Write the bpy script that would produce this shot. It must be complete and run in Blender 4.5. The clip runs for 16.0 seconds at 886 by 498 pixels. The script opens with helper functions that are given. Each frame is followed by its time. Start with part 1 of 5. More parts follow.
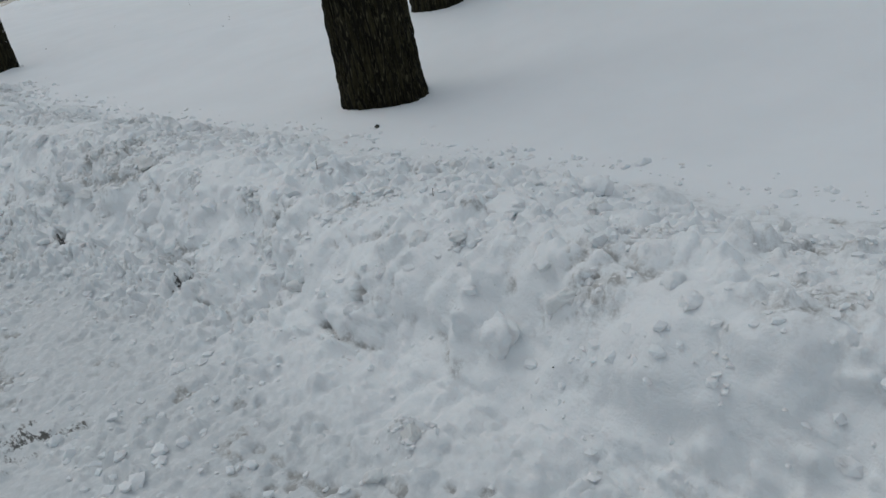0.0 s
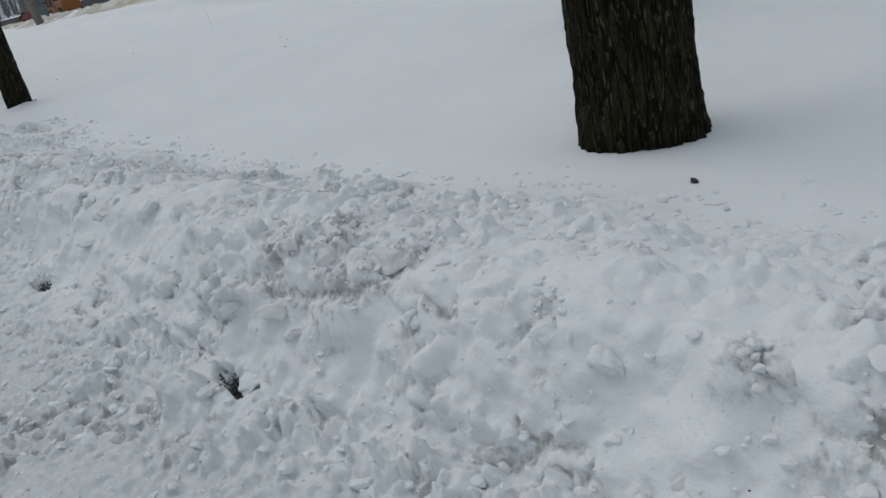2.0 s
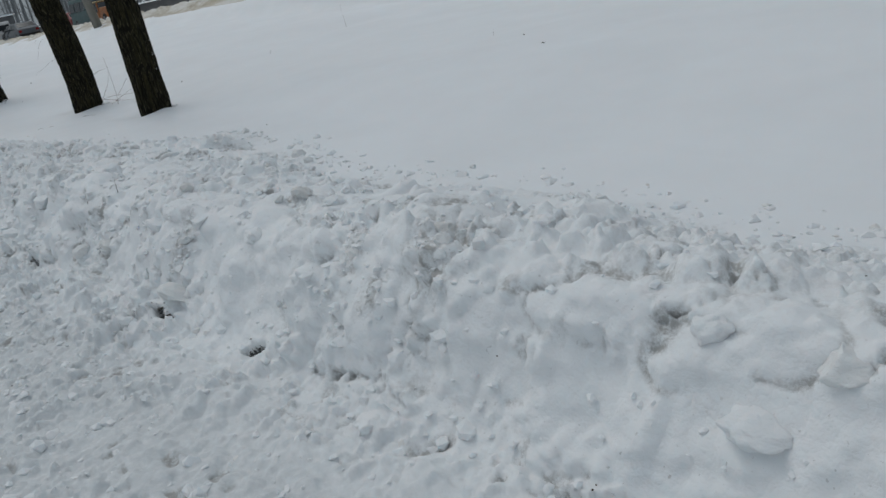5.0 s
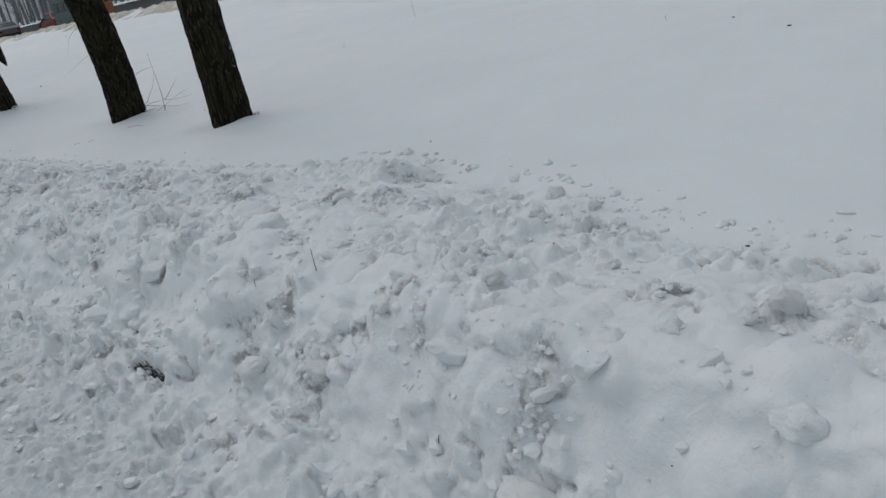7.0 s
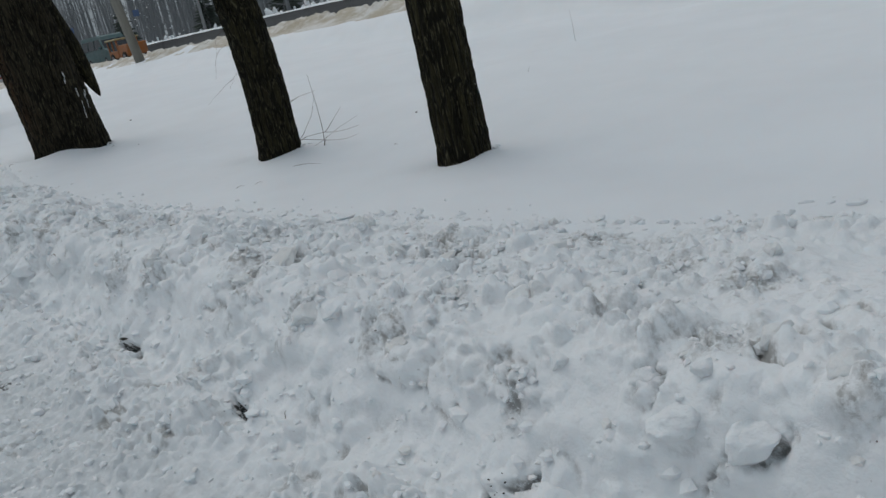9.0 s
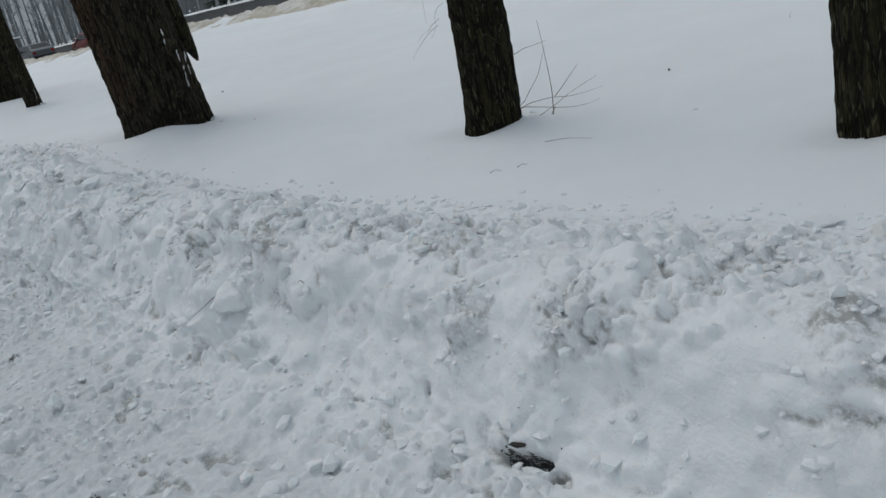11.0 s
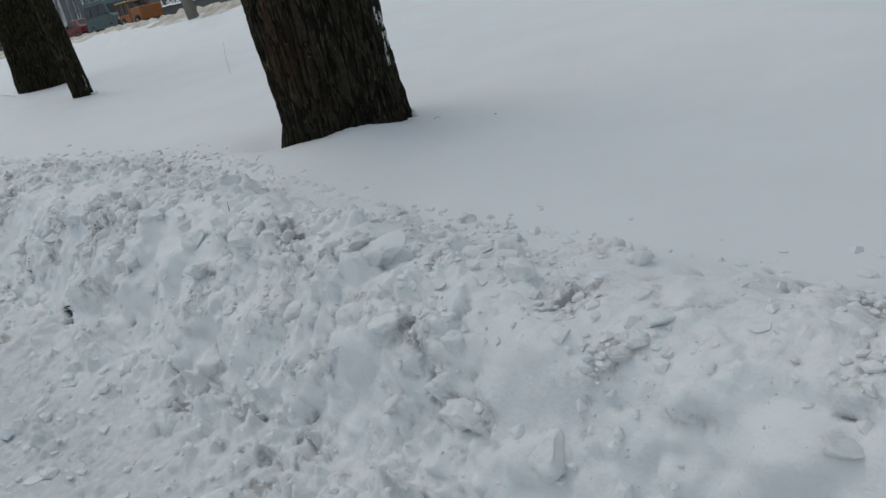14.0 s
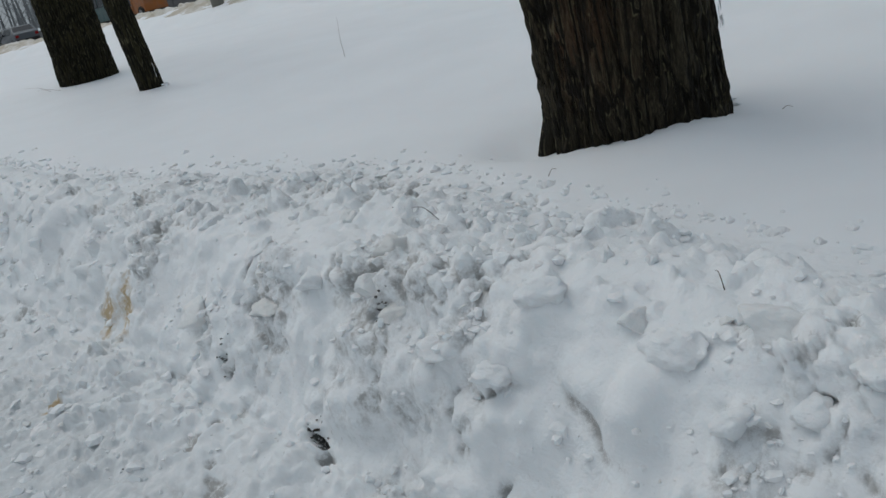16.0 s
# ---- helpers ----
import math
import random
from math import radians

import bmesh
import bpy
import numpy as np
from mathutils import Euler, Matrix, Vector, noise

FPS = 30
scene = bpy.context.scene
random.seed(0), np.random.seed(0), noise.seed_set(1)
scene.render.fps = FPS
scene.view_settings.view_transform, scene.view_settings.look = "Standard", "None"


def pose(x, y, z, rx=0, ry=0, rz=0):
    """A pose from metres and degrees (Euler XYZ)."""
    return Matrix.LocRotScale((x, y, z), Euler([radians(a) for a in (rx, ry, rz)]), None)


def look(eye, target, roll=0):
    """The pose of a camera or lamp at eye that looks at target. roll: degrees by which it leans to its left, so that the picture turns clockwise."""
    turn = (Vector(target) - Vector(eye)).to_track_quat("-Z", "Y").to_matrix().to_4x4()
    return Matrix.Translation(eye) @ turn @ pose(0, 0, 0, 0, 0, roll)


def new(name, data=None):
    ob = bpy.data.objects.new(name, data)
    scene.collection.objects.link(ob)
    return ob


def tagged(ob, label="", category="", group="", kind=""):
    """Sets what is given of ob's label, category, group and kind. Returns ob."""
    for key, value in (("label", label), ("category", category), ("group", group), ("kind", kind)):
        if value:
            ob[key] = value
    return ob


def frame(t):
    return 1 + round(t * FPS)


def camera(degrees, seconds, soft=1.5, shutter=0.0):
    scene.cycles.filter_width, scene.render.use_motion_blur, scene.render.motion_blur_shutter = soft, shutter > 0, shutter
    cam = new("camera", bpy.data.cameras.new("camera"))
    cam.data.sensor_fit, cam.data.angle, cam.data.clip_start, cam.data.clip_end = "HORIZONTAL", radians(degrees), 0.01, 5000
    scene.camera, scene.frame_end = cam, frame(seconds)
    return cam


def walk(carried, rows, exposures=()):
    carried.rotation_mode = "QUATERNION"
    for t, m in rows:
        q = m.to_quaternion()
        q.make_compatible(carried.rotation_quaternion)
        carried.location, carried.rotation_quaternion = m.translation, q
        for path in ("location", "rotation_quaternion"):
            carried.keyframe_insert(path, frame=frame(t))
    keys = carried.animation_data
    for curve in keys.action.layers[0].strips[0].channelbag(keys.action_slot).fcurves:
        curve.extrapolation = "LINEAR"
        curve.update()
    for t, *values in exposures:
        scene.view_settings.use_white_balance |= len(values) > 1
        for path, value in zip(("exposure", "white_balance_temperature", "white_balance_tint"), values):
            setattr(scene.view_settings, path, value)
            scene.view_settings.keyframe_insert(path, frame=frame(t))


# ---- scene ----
cam = camera(55.1, 16.0)
PATH = [
    (0, (-0.071, -0.145, 1.311), (1.021, 1.361, 0.575), -12.3),
    (0.5, (-0.046, 0.465, 1.333), (1.136, 1.911, 0.619), -11.8),
    (1, (-0.002, 1.05, 1.317), (1.165, 2.515, 0.617), -12.7),
    (1.5, (-0.028, 1.658, 1.309), (1.096, 3.162, 0.62), -13.1),
    (2, (-0.006, 2.235, 1.308), (1.143, 3.714, 0.608), -13.3),
    (2.5, (-0.043, 2.93, 1.311), (1.067, 4.429, 0.59), -13.8),
    (3, (-0.11, 3.48, 1.322), (0.997, 4.978, 0.594), -13.6),
    (3.2, (-0.115, 3.702, 1.312), (0.992, 5.206, 0.597), -13.9),
    (3.9, (-0.14, 4.48, 1.313), (0.984, 5.982, 0.621), -13.0),
    (4.6, (-0.166, 5.26, 1.31), (0.975, 6.76, 0.642), -12.1),
    (5.3, (-0.192, 6.038, 1.296), (0.966, 7.536, 0.651), -11.2),
    (5.5, (-0.177, 6.304, 1.324), (0.993, 7.788, 0.67), -10.8),
    (6, (-0.083, 6.877, 1.3), (1.108, 8.333, 0.621), -12.6),
    (6.5, (-0.036, 7.459, 1.298), (1.153, 8.924, 0.636), -12.7),
    (7, (-0.03, 8.032, 1.311), (1.145, 9.508, 0.647), -12.1),
    (7.5, (-0.057, 8.655, 1.33), (1.015, 10.21, 0.672), -12.2),
    (8, (-0.103, 9.235, 1.307), (1.05, 10.73, 0.646), -10.8),
    (8.5, (-0.128, 9.79, 1.307), (1.109, 11.246, 0.713), -11.6),
    (9, (-0.236, 10.451, 1.307), (0.957, 11.952, 0.736), -12.0),
    (9.5, (-0.332, 11.016, 1.312), (0.905, 12.467, 0.709), -11.5),
    (10, (-0.375, 11.629, 1.291), (0.79, 13.142, 0.7), -12.2),
    (10.2, (-0.399, 11.876, 1.273), (0.748, 13.407, 0.69), -11.9),
    (10.9, (-0.38, 12.71, 1.288), (0.794, 14.21, 0.678), -12.5),
    (11.6, (-0.355, 13.55, 1.285), (0.845, 15.02, 0.655), -13.0),
    (12.3, (-0.328, 14.388, 1.253), (0.901, 15.828, 0.609), -13.6),
    (12.5, (-0.31, 14.615, 1.29), (0.885, 16.088, 0.656), -14.3),
    (13, (-0.267, 15.141, 1.291), (0.932, 16.597, 0.625), -13.9),
    (13.5, (-0.185, 15.634, 1.283), (1.068, 17.041, 0.615), -13.0),
    (14, (-0.168, 16.169, 1.308), (1.029, 17.636, 0.665), -12.7),
    (14.5, (-0.151, 16.677, 1.315), (1.078, 18.12, 0.675), -12.7),
    (15, (-0.106, 17.218, 1.298), (1.123, 18.665, 0.667), -14.2),
    (15.5, (-0.136, 17.823, 1.296), (1.006, 19.327, 0.638), -13.8),
    (16, (-0.125, 18.354, 1.324), (1.079, 19.806, 0.66), -13.4),
]
EXPOSURES = [(0, -0.09), (1, -0.09), (2, -0.03), (3, 0.0), (5.5, -0.06), (8.5, -0.06), (9.2, 0.0), (10, 0.03), (12.5, 0.06), (13.5, 0.04), (14, 0.01), (14.5, 0.04), (16, 0.03)]
walk(cam, [(t, look(eye, target, roll)) for t, eye, target, roll in PATH], EXPOSURES)


# ---- world, sun, exposure ----
world = bpy.data.worlds.new("overcast_world")
scene.world = world
world.use_nodes = True
wn, wl = world.node_tree.nodes, world.node_tree.links
sky = wn.new("ShaderNodeTexSky")
sky.sky_type, sky.sun_disc, sky.sun_elevation, sky.sun_rotation = "NISHITA", False, radians(58), radians(-8)
sky.dust_density, sky.air_density, sky.ozone_density = 4.0, 1.0, 1.0
veil = wn.new("ShaderNodeMix")
veil.data_type, veil.inputs["Factor"].default_value = "RGBA", 0.72
veil.inputs["B"].default_value = (5.85, 6.5, 6.95, 1)
wl.new(sky.outputs["Color"], veil.inputs["A"])
wl.new(veil.outputs["Result"], wn["Background"].inputs["Color"])
wn["Background"].inputs["Strength"].default_value = 0.075
sun = new("sun", bpy.data.lights.new("sun", "SUN"))
sun.data.energy, sun.data.angle, sun.data.color = 0.5, radians(40), (0.97, 1.0, 0.98)
sun.matrix_world = look((-4, 42, 55), (0, 10, 0))


# ---- materials ----
def material(name, base=(0.5, 0.5, 0.5), rough=0.7, metal=0.0):
    m = bpy.data.materials.new(name)
    m.use_nodes = True
    b = m.node_tree.nodes["Principled BSDF"]
    b.inputs["Base Color"].default_value = (*base, 1)
    b.inputs["Roughness"].default_value = rough
    b.inputs["Metallic"].default_value = metal
    return m


def node(m, kind, **values):
    n = m.node_tree.nodes.new(kind)
    for key, value in values.items():
        n.inputs[key].default_value = value
    return n


def link(m, a, b):
    m.node_tree.links.new(a, b)


def place(m, stretch=(1, 1, 1)):
    """Object coordinates, stretched."""
    c, s = node(m, "ShaderNodeTexCoord"), node(m, "ShaderNodeMapping")
    s.inputs["Scale"].default_value = stretch
    link(m, c.outputs["Object"], s.inputs["Vector"])
    return s.outputs["Vector"]


def grain(m, vector, scale, detail=4.0, rough=0.6):
    n = node(m, "ShaderNodeTexNoise", Scale=scale, Detail=detail, Roughness=rough)
    link(m, vector, n.inputs["Vector"])
    return n.outputs["Fac"]


def ramp(m, fac, low, high, a, b):
    r = node(m, "ShaderNodeMapRange")
    for key, value in (("From Min", low), ("From Max", high), ("To Min", a), ("To Max", b)):
        r.inputs[key].default_value = value
    link(m, fac, r.inputs["Value"])
    return r.outputs["Result"]


def blend(m, fac, a, b, way="MIX"):
    n = node(m, "ShaderNodeMix")
    n.data_type, n.blend_type = "RGBA", way
    for key, value in (("Factor", fac), ("A", a), ("B", b)):
        if isinstance(value, (tuple, float, int)):
            n.inputs[key].default_value = (*value, 1) if isinstance(value, tuple) else value
        else:
            link(m, value, n.inputs[key])
    return n.outputs["Result"]


def sums(m, a, b, way="MULTIPLY"):
    n = node(m, "ShaderNodeMath")
    n.operation, n.use_clamp = way, way == "ADD"
    for k, v in enumerate((a, b)):
        if isinstance(v, (int, float)):
            n.inputs[k].default_value = v
        else:
            link(m, v, n.inputs[k])
    return n.outputs[0]


def finish(m, colour=None, rough=None, bumps=()):
    b = m.node_tree.nodes["Principled BSDF"]
    if colour is not None:
        link(m, colour, b.inputs["Base Color"])
    if rough is not None:
        link(m, rough, b.inputs["Roughness"])
    last = None
    for height, distance, strength in bumps:
        n = node(m, "ShaderNodeBump", Distance=distance, Strength=strength)
        link(m, height, n.inputs["Height"])
        if last:
            link(m, last, n.inputs["Normal"])
        last = n.outputs["Normal"]
    if last:
        link(m, last, b.inputs["Normal"])
    return m


SNOW = (0.83, 0.855, 0.875)


def snow_material(name, dirty=False, tone=SNOW, bump=1.0, unit=1.0):
    m = material(name, tone, 0.62)
    p = m.node_tree.nodes["Principled BSDF"]
    p.inputs["Subsurface Weight"].default_value, p.inputs["Subsurface Scale"].default_value = 0.4, 0.012
    p.inputs["Subsurface Radius"].default_value = (0.8, 0.95, 1.0)
    v = place(m, (unit, unit, unit))
    fine, mid, broad = grain(m, v, 160, 3), grain(m, v, 34, 5), grain(m, v, 1.3, 3)
    colour = blend(m, ramp(m, broad, 0.3, 0.7, 0, 1), tuple(0.95 * c for c in tone), tone)
    cells = node(m, "ShaderNodeTexVoronoi", Scale=48.0, Randomness=1.0)
    wobble = node(m, "ShaderNodeTexNoise", Scale=25.0, Detail=2.0)
    link(m, v, wobble.inputs["Vector"])
    shifted = node(m, "ShaderNodeMix")
    shifted.data_type, shifted.blend_type = "RGBA", "LINEAR_LIGHT"
    shifted.inputs["Factor"].default_value = 0.03
    link(m, v, shifted.inputs["A"])
    link(m, wobble.outputs["Color"], shifted.inputs["B"])
    link(m, shifted.outputs["Result"], cells.inputs["Vector"])
    grit_bump = ramp(m, cells.outputs["Distance"], 0, 0.8, 1, 0)
    if dirty:
        zone = node(m, "ShaderNodeAttribute")
        zone.attribute_name = "zone"
        colour = blend(m, zone.outputs["Fac"], blend(m, ramp(m, broad, 0.3, 0.7, 0, 1), tuple(0.95 * c for c in SNOW), SNOW), colour)
        worn = node(m, "ShaderNodeAttribute")
        worn.attribute_name = "worn"
        colour = blend(m, ramp(m, sums(m, worn.outputs["Fac"], ramp(m, mid, 0.3, 0.7, 0.5, 1.5)), 0.05, 0.95, 0, 1), colour, (0.61, 0.638, 0.653))
        # soiled patches, plus shade painted into cracks, creases and dents
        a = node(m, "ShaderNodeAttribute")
        a.attribute_name = "dirt_and_shade"
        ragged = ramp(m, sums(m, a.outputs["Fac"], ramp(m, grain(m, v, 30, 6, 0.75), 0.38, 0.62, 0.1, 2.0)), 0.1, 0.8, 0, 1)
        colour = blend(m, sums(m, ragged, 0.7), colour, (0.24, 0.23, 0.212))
        s = node(m, "ShaderNodeAttribute")
        s.attribute_name = "stain"
        colour = blend(m, ramp(m, sums(m, s.outputs["Fac"], ramp(m, mid, 0.35, 0.65, 0.3, 1.7)), 0.15, 0.8, 0, 0.85), colour, (0.42, 0.29, 0.12))
        specks = ramp(m, grain(m, v, 75, 2, 0.5), 0.69, 0.735, 0, 0.4)
        where = ramp(m, grain(m, v, 2.2, 3), 0.42, 0.62, 0, 1)
        colour = blend(m, sums(m, sums(m, specks, where), zone.outputs["Fac"]), colour, (0.27, 0.26, 0.24))
        # bare scrapes on the pathway; in hollows this dark tone is soil plus painted shade
        bare = node(m, "ShaderNodeAttribute")
        bare.attribute_name = "bare_and_shade"
        colour = blend(m, ramp(m, sums(m, bare.outputs["Fac"], ramp(m, grain(m, place(m, (1, 0.3, 1)), 95, 5, 0.7), 0.42, 0.62, 0.0, 1.8)), 0.2, 0.7, 0, 0.95), colour, (0.05, 0.05, 0.046))
        grit_bump = sums(m, grit_bump, zone.outputs["Fac"])
        mid, fine = sums(m, mid, ramp(m, zone.outputs["Fac"], 0, 1, 0.08, 1.0)), sums(m, fine, ramp(m, zone.outputs["Fac"], 0, 1, 0.15, 1.0))
    return finish(m, colour, None, ((grit_bump, 0.008, 0.2 * bump), (mid, 0.012, 0.42 * bump), (fine, 0.003, 0.4 * bump)))


snow_fresh = snow_material("fresh_snow", bump=0.12)
snow_bank_mat = snow_material("ploughed_snow", dirty=True, tone=(0.832, 0.855, 0.868))
snow_lump_mat = snow_material("lump_snow", tone=(0.83, 0.852, 0.865))
snow_dirty_mat = snow_material("sandy_snow", tone=(0.76, 0.764, 0.752))
block_white_mat = snow_material("packed_snow", tone=(0.84, 0.862, 0.875), bump=1.3, unit=0.07)
block_grey_mat = snow_material("grimy_packed_snow", tone=(0.80, 0.812, 0.81), bump=1.3, unit=0.07)
block_sandy_mat = snow_material("sandy_packed_snow", tone=(0.76, 0.764, 0.752), bump=1.3, unit=0.07)
snow_road_mat = snow_material("road_snow", tone=(0.56, 0.52, 0.44))
m = snow_road_mat
finish(m, blend(m, ramp(m, grain(m, place(m), 1.6, 5, 0.7), 0.42, 0.6, 0, 1), (0.42, 0.37, 0.28), (0.66, 0.645, 0.61)))


def bark_net(m, scale, tall, wobble):
    """A net of long plates: how far a place is from the furrow between two."""
    v = place(m, (1, 1, tall))
    shake = node(m, "ShaderNodeTexNoise", Scale=scale * 0.5, Detail=3.0)
    link(m, v, shake.inputs["Vector"])
    mixed = node(m, "ShaderNodeMix")
    mixed.data_type, mixed.blend_type = "RGBA", "LINEAR_LIGHT"
    mixed.inputs["Factor"].default_value = wobble / scale
    link(m, v, mixed.inputs["A"])
    link(m, shake.outputs["Color"], mixed.inputs["B"])
    cells = node(m, "ShaderNodeTexVoronoi", Scale=scale)
    cells.feature = "DISTANCE_TO_EDGE"
    link(m, mixed.outputs["Result"], cells.inputs["Vector"])
    return cells.outputs["Distance"]


def bark_material(name, low, high, red=None, net=24, tall=0.11):
    m = material(name, low, 0.9)
    v, w = place(m, (1, 1, 0.16)), place(m)
    a = node(m, "ShaderNodeAttribute")
    a.attribute_name = "ridge"
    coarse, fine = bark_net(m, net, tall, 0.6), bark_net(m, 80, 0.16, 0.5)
    # furrows fall to the low tone: shade between plates put into the bark colour
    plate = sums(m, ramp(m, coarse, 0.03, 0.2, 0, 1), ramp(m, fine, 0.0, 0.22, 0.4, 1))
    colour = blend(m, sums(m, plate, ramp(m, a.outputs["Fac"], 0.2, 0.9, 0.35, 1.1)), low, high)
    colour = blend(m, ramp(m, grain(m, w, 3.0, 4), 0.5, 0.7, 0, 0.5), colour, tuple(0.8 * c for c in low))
    # thin highlights painted along plate edges, where the ridges catch light
    rim = sums(m, ramp(m, coarse, 0.05, 0.09, 0, 1), ramp(m, coarse, 0.10, 0.16, 1, 0))
    lit_sliver = sums(m, ramp(m, grain(m, v, 60, 3, 0.6), 0.5, 0.6, 0, 0.85), rim)
    colour = blend(m, lit_sliver, colour, (0.115, 0.105, 0.062))
    m.node_tree.nodes["Principled BSDF"].inputs["Specular IOR Level"].default_value = 0.2
    if red:
        b = node(m, "ShaderNodeAttribute")
        b.attribute_name = "bare"
        colour = blend(m, sums(m, sums(m, b.outputs["Fac"], ramp(m, grain(m, v, 30, 4), 0.36, 0.54, 0.1, 1)), ramp(m, coarse, 0.03, 0.16, 0.1, 1.0)), colour, red)
    return finish(m, colour, None, ((ramp(m, coarse, 0, 0.25, 0, 1), 0.016, 0.9), (ramp(m, fine, 0, 0.25, 0, 1), 0.006, 0.8), (grain(m, w, 150, 4), 0.003, 0.7)))


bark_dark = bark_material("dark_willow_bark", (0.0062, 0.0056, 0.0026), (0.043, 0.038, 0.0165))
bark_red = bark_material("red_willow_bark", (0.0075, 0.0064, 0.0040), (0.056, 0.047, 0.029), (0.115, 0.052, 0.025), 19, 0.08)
twig_mat = finish(m := material("twig_bark", (0.1, 0.07, 0.045), 0.8), blend(m, grain(m, place(m), 60), (0.05, 0.035, 0.025), (0.15, 0.1, 0.07)))
grass_mat = finish(m := material("dry_grass", (0.25, 0.2, 0.12), 0.8), blend(m, grain(m, place(m), 40), (0.06, 0.05, 0.035), (0.13, 0.1, 0.07)))
grit_mat = finish(m := material("dark_grit", (0.05, 0.05, 0.05), 0.8), blend(m, grain(m, place(m), 30), (0.025, 0.025, 0.024), (0.11, 0.1, 0.09)))
soil_mat = finish(m := material("frozen_soil", (0.07, 0.055, 0.04), 0.9), blend(m, grain(m, place(m), 50), (0.015, 0.014, 0.012), (0.06, 0.053, 0.043)), None, ((grain(m, place(m), 90), 0.006, 0.7),))
concrete_mat = finish(m := material("pole_concrete", (0.3, 0.29, 0.27), 0.85), blend(m, grain(m, place(m, (1, 1, 0.3)), 6, 5), (0.12, 0.117, 0.098), (0.27, 0.262, 0.23)), None, ((grain(m, place(m), 60), 0.004, 0.5),))
asphalt_mat = finish(m := material("wet_asphalt", (0.05, 0.05, 0.052), 0.55), blend(m, grain(m, place(m, (1, 0.15, 1)), 1.2, 5), (0.05, 0.05, 0.053), (0.2, 0.19, 0.175)), ramp(m, grain(m, place(m), 3), 0.3, 0.7, 0.35, 0.8), ((grain(m, place(m), 90), 0.004, 0.5),))
barrier_mat = finish(m := material("barrier_concrete", (0.15, 0.15, 0.15), 0.85), blend(m, grain(m, place(m, (1, 0.3, 2)), 2.5, 5), (0.1, 0.103, 0.105), (0.2, 0.2, 0.2)), None, ((grain(m, place(m), 40), 0.005, 0.5),))
# far trunks: bark colour lightened and blued to carry the haze of distance
wood_far_mat = finish(m := material("far_trunk_hazed_bark", (0.06, 0.055, 0.05), 0.9), blend(m, grain(m, place(m, (1, 1, 0.2)), 4), (0.125, 0.135, 0.142), (0.2, 0.212, 0.22)))
fir_mat = finish(m := material("fir_needles", (0.035, 0.05, 0.035), 0.9), blend(m, grain(m, place(m), 5), (0.03, 0.042, 0.035), (0.075, 0.09, 0.075)))
metal_mat = material("galvanised_steel", (0.3, 0.31, 0.32), 0.5, 0.7)
glass_mat = material("car_glass", (0.02, 0.025, 0.03), 0.08)
rubber_mat = finish(m := material("tyre_rubber", (0.02, 0.02, 0.02), 0.85), blend(m, grain(m, place(m), 20), (0.015, 0.015, 0.015), (0.05, 0.048, 0.045)))
rim_mat = material("wheel_rim", (0.3, 0.3, 0.31), 0.45, 0.6)
lamp_glass_mat = material("lamp_glass", (0.7, 0.7, 0.68), 0.15)
tail_mat = material("tail_lamp", (0.35, 0.02, 0.02), 0.25)
sign_blue_mat = material("sign_blue", (0.08, 0.13, 0.25), 0.5)
panel_mat = finish(m := material("wall_panel", (0.2, 0.2, 0.21), 0.8), blend(m, grain(m, place(m), 1.5, 4), (0.16, 0.165, 0.17), (0.25, 0.255, 0.26)))
panel_dark_mat = finish(m := material("dark_wall_panel", (0.1, 0.1, 0.11), 0.8), blend(m, grain(m, place(m), 1.5, 4), (0.085, 0.09, 0.095), (0.13, 0.135, 0.14)))


def paint(name, base):
    m = material(name, base, 0.35)
    v = place(m)
    return finish(m, blend(m, ramp(m, grain(m, v, 3, 5), 0.4, 0.75, 0, 0.45), base, (0.2, 0.19, 0.175)), ramp(m, grain(m, v, 6, 4), 0.3, 0.7, 0.3, 0.65))


# self-lit backdrop: distant haze is put into the emission colour
mist_glow_mat = bpy.data.materials.new("glowing_mist_sheet")
mist_glow_mat.use_nodes = True
mb = mist_glow_mat.node_tree.nodes["Principled BSDF"]
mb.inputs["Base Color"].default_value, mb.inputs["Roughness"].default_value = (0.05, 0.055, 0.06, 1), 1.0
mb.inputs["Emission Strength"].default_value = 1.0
mc = blend(mist_glow_mat, ramp(mist_glow_mat, grain(mist_glow_mat, place(mist_glow_mat, (1, 1, 0.12)), 0.22, 5), 0.35, 0.68, 0, 1), (0.155, 0.178, 0.194), (0.235, 0.262, 0.28))
link(mist_glow_mat, mc, mb.inputs["Emission Color"])


# ---- mesh helpers ----
def mesh_from(name, verts, faces, mat, smooth=True):
    me = bpy.data.meshes.new(name)
    me.from_pydata(verts, [], faces)
    me.materials.append(mat)
    if smooth:
        me.shade_smooth()
    me.update()
    return me


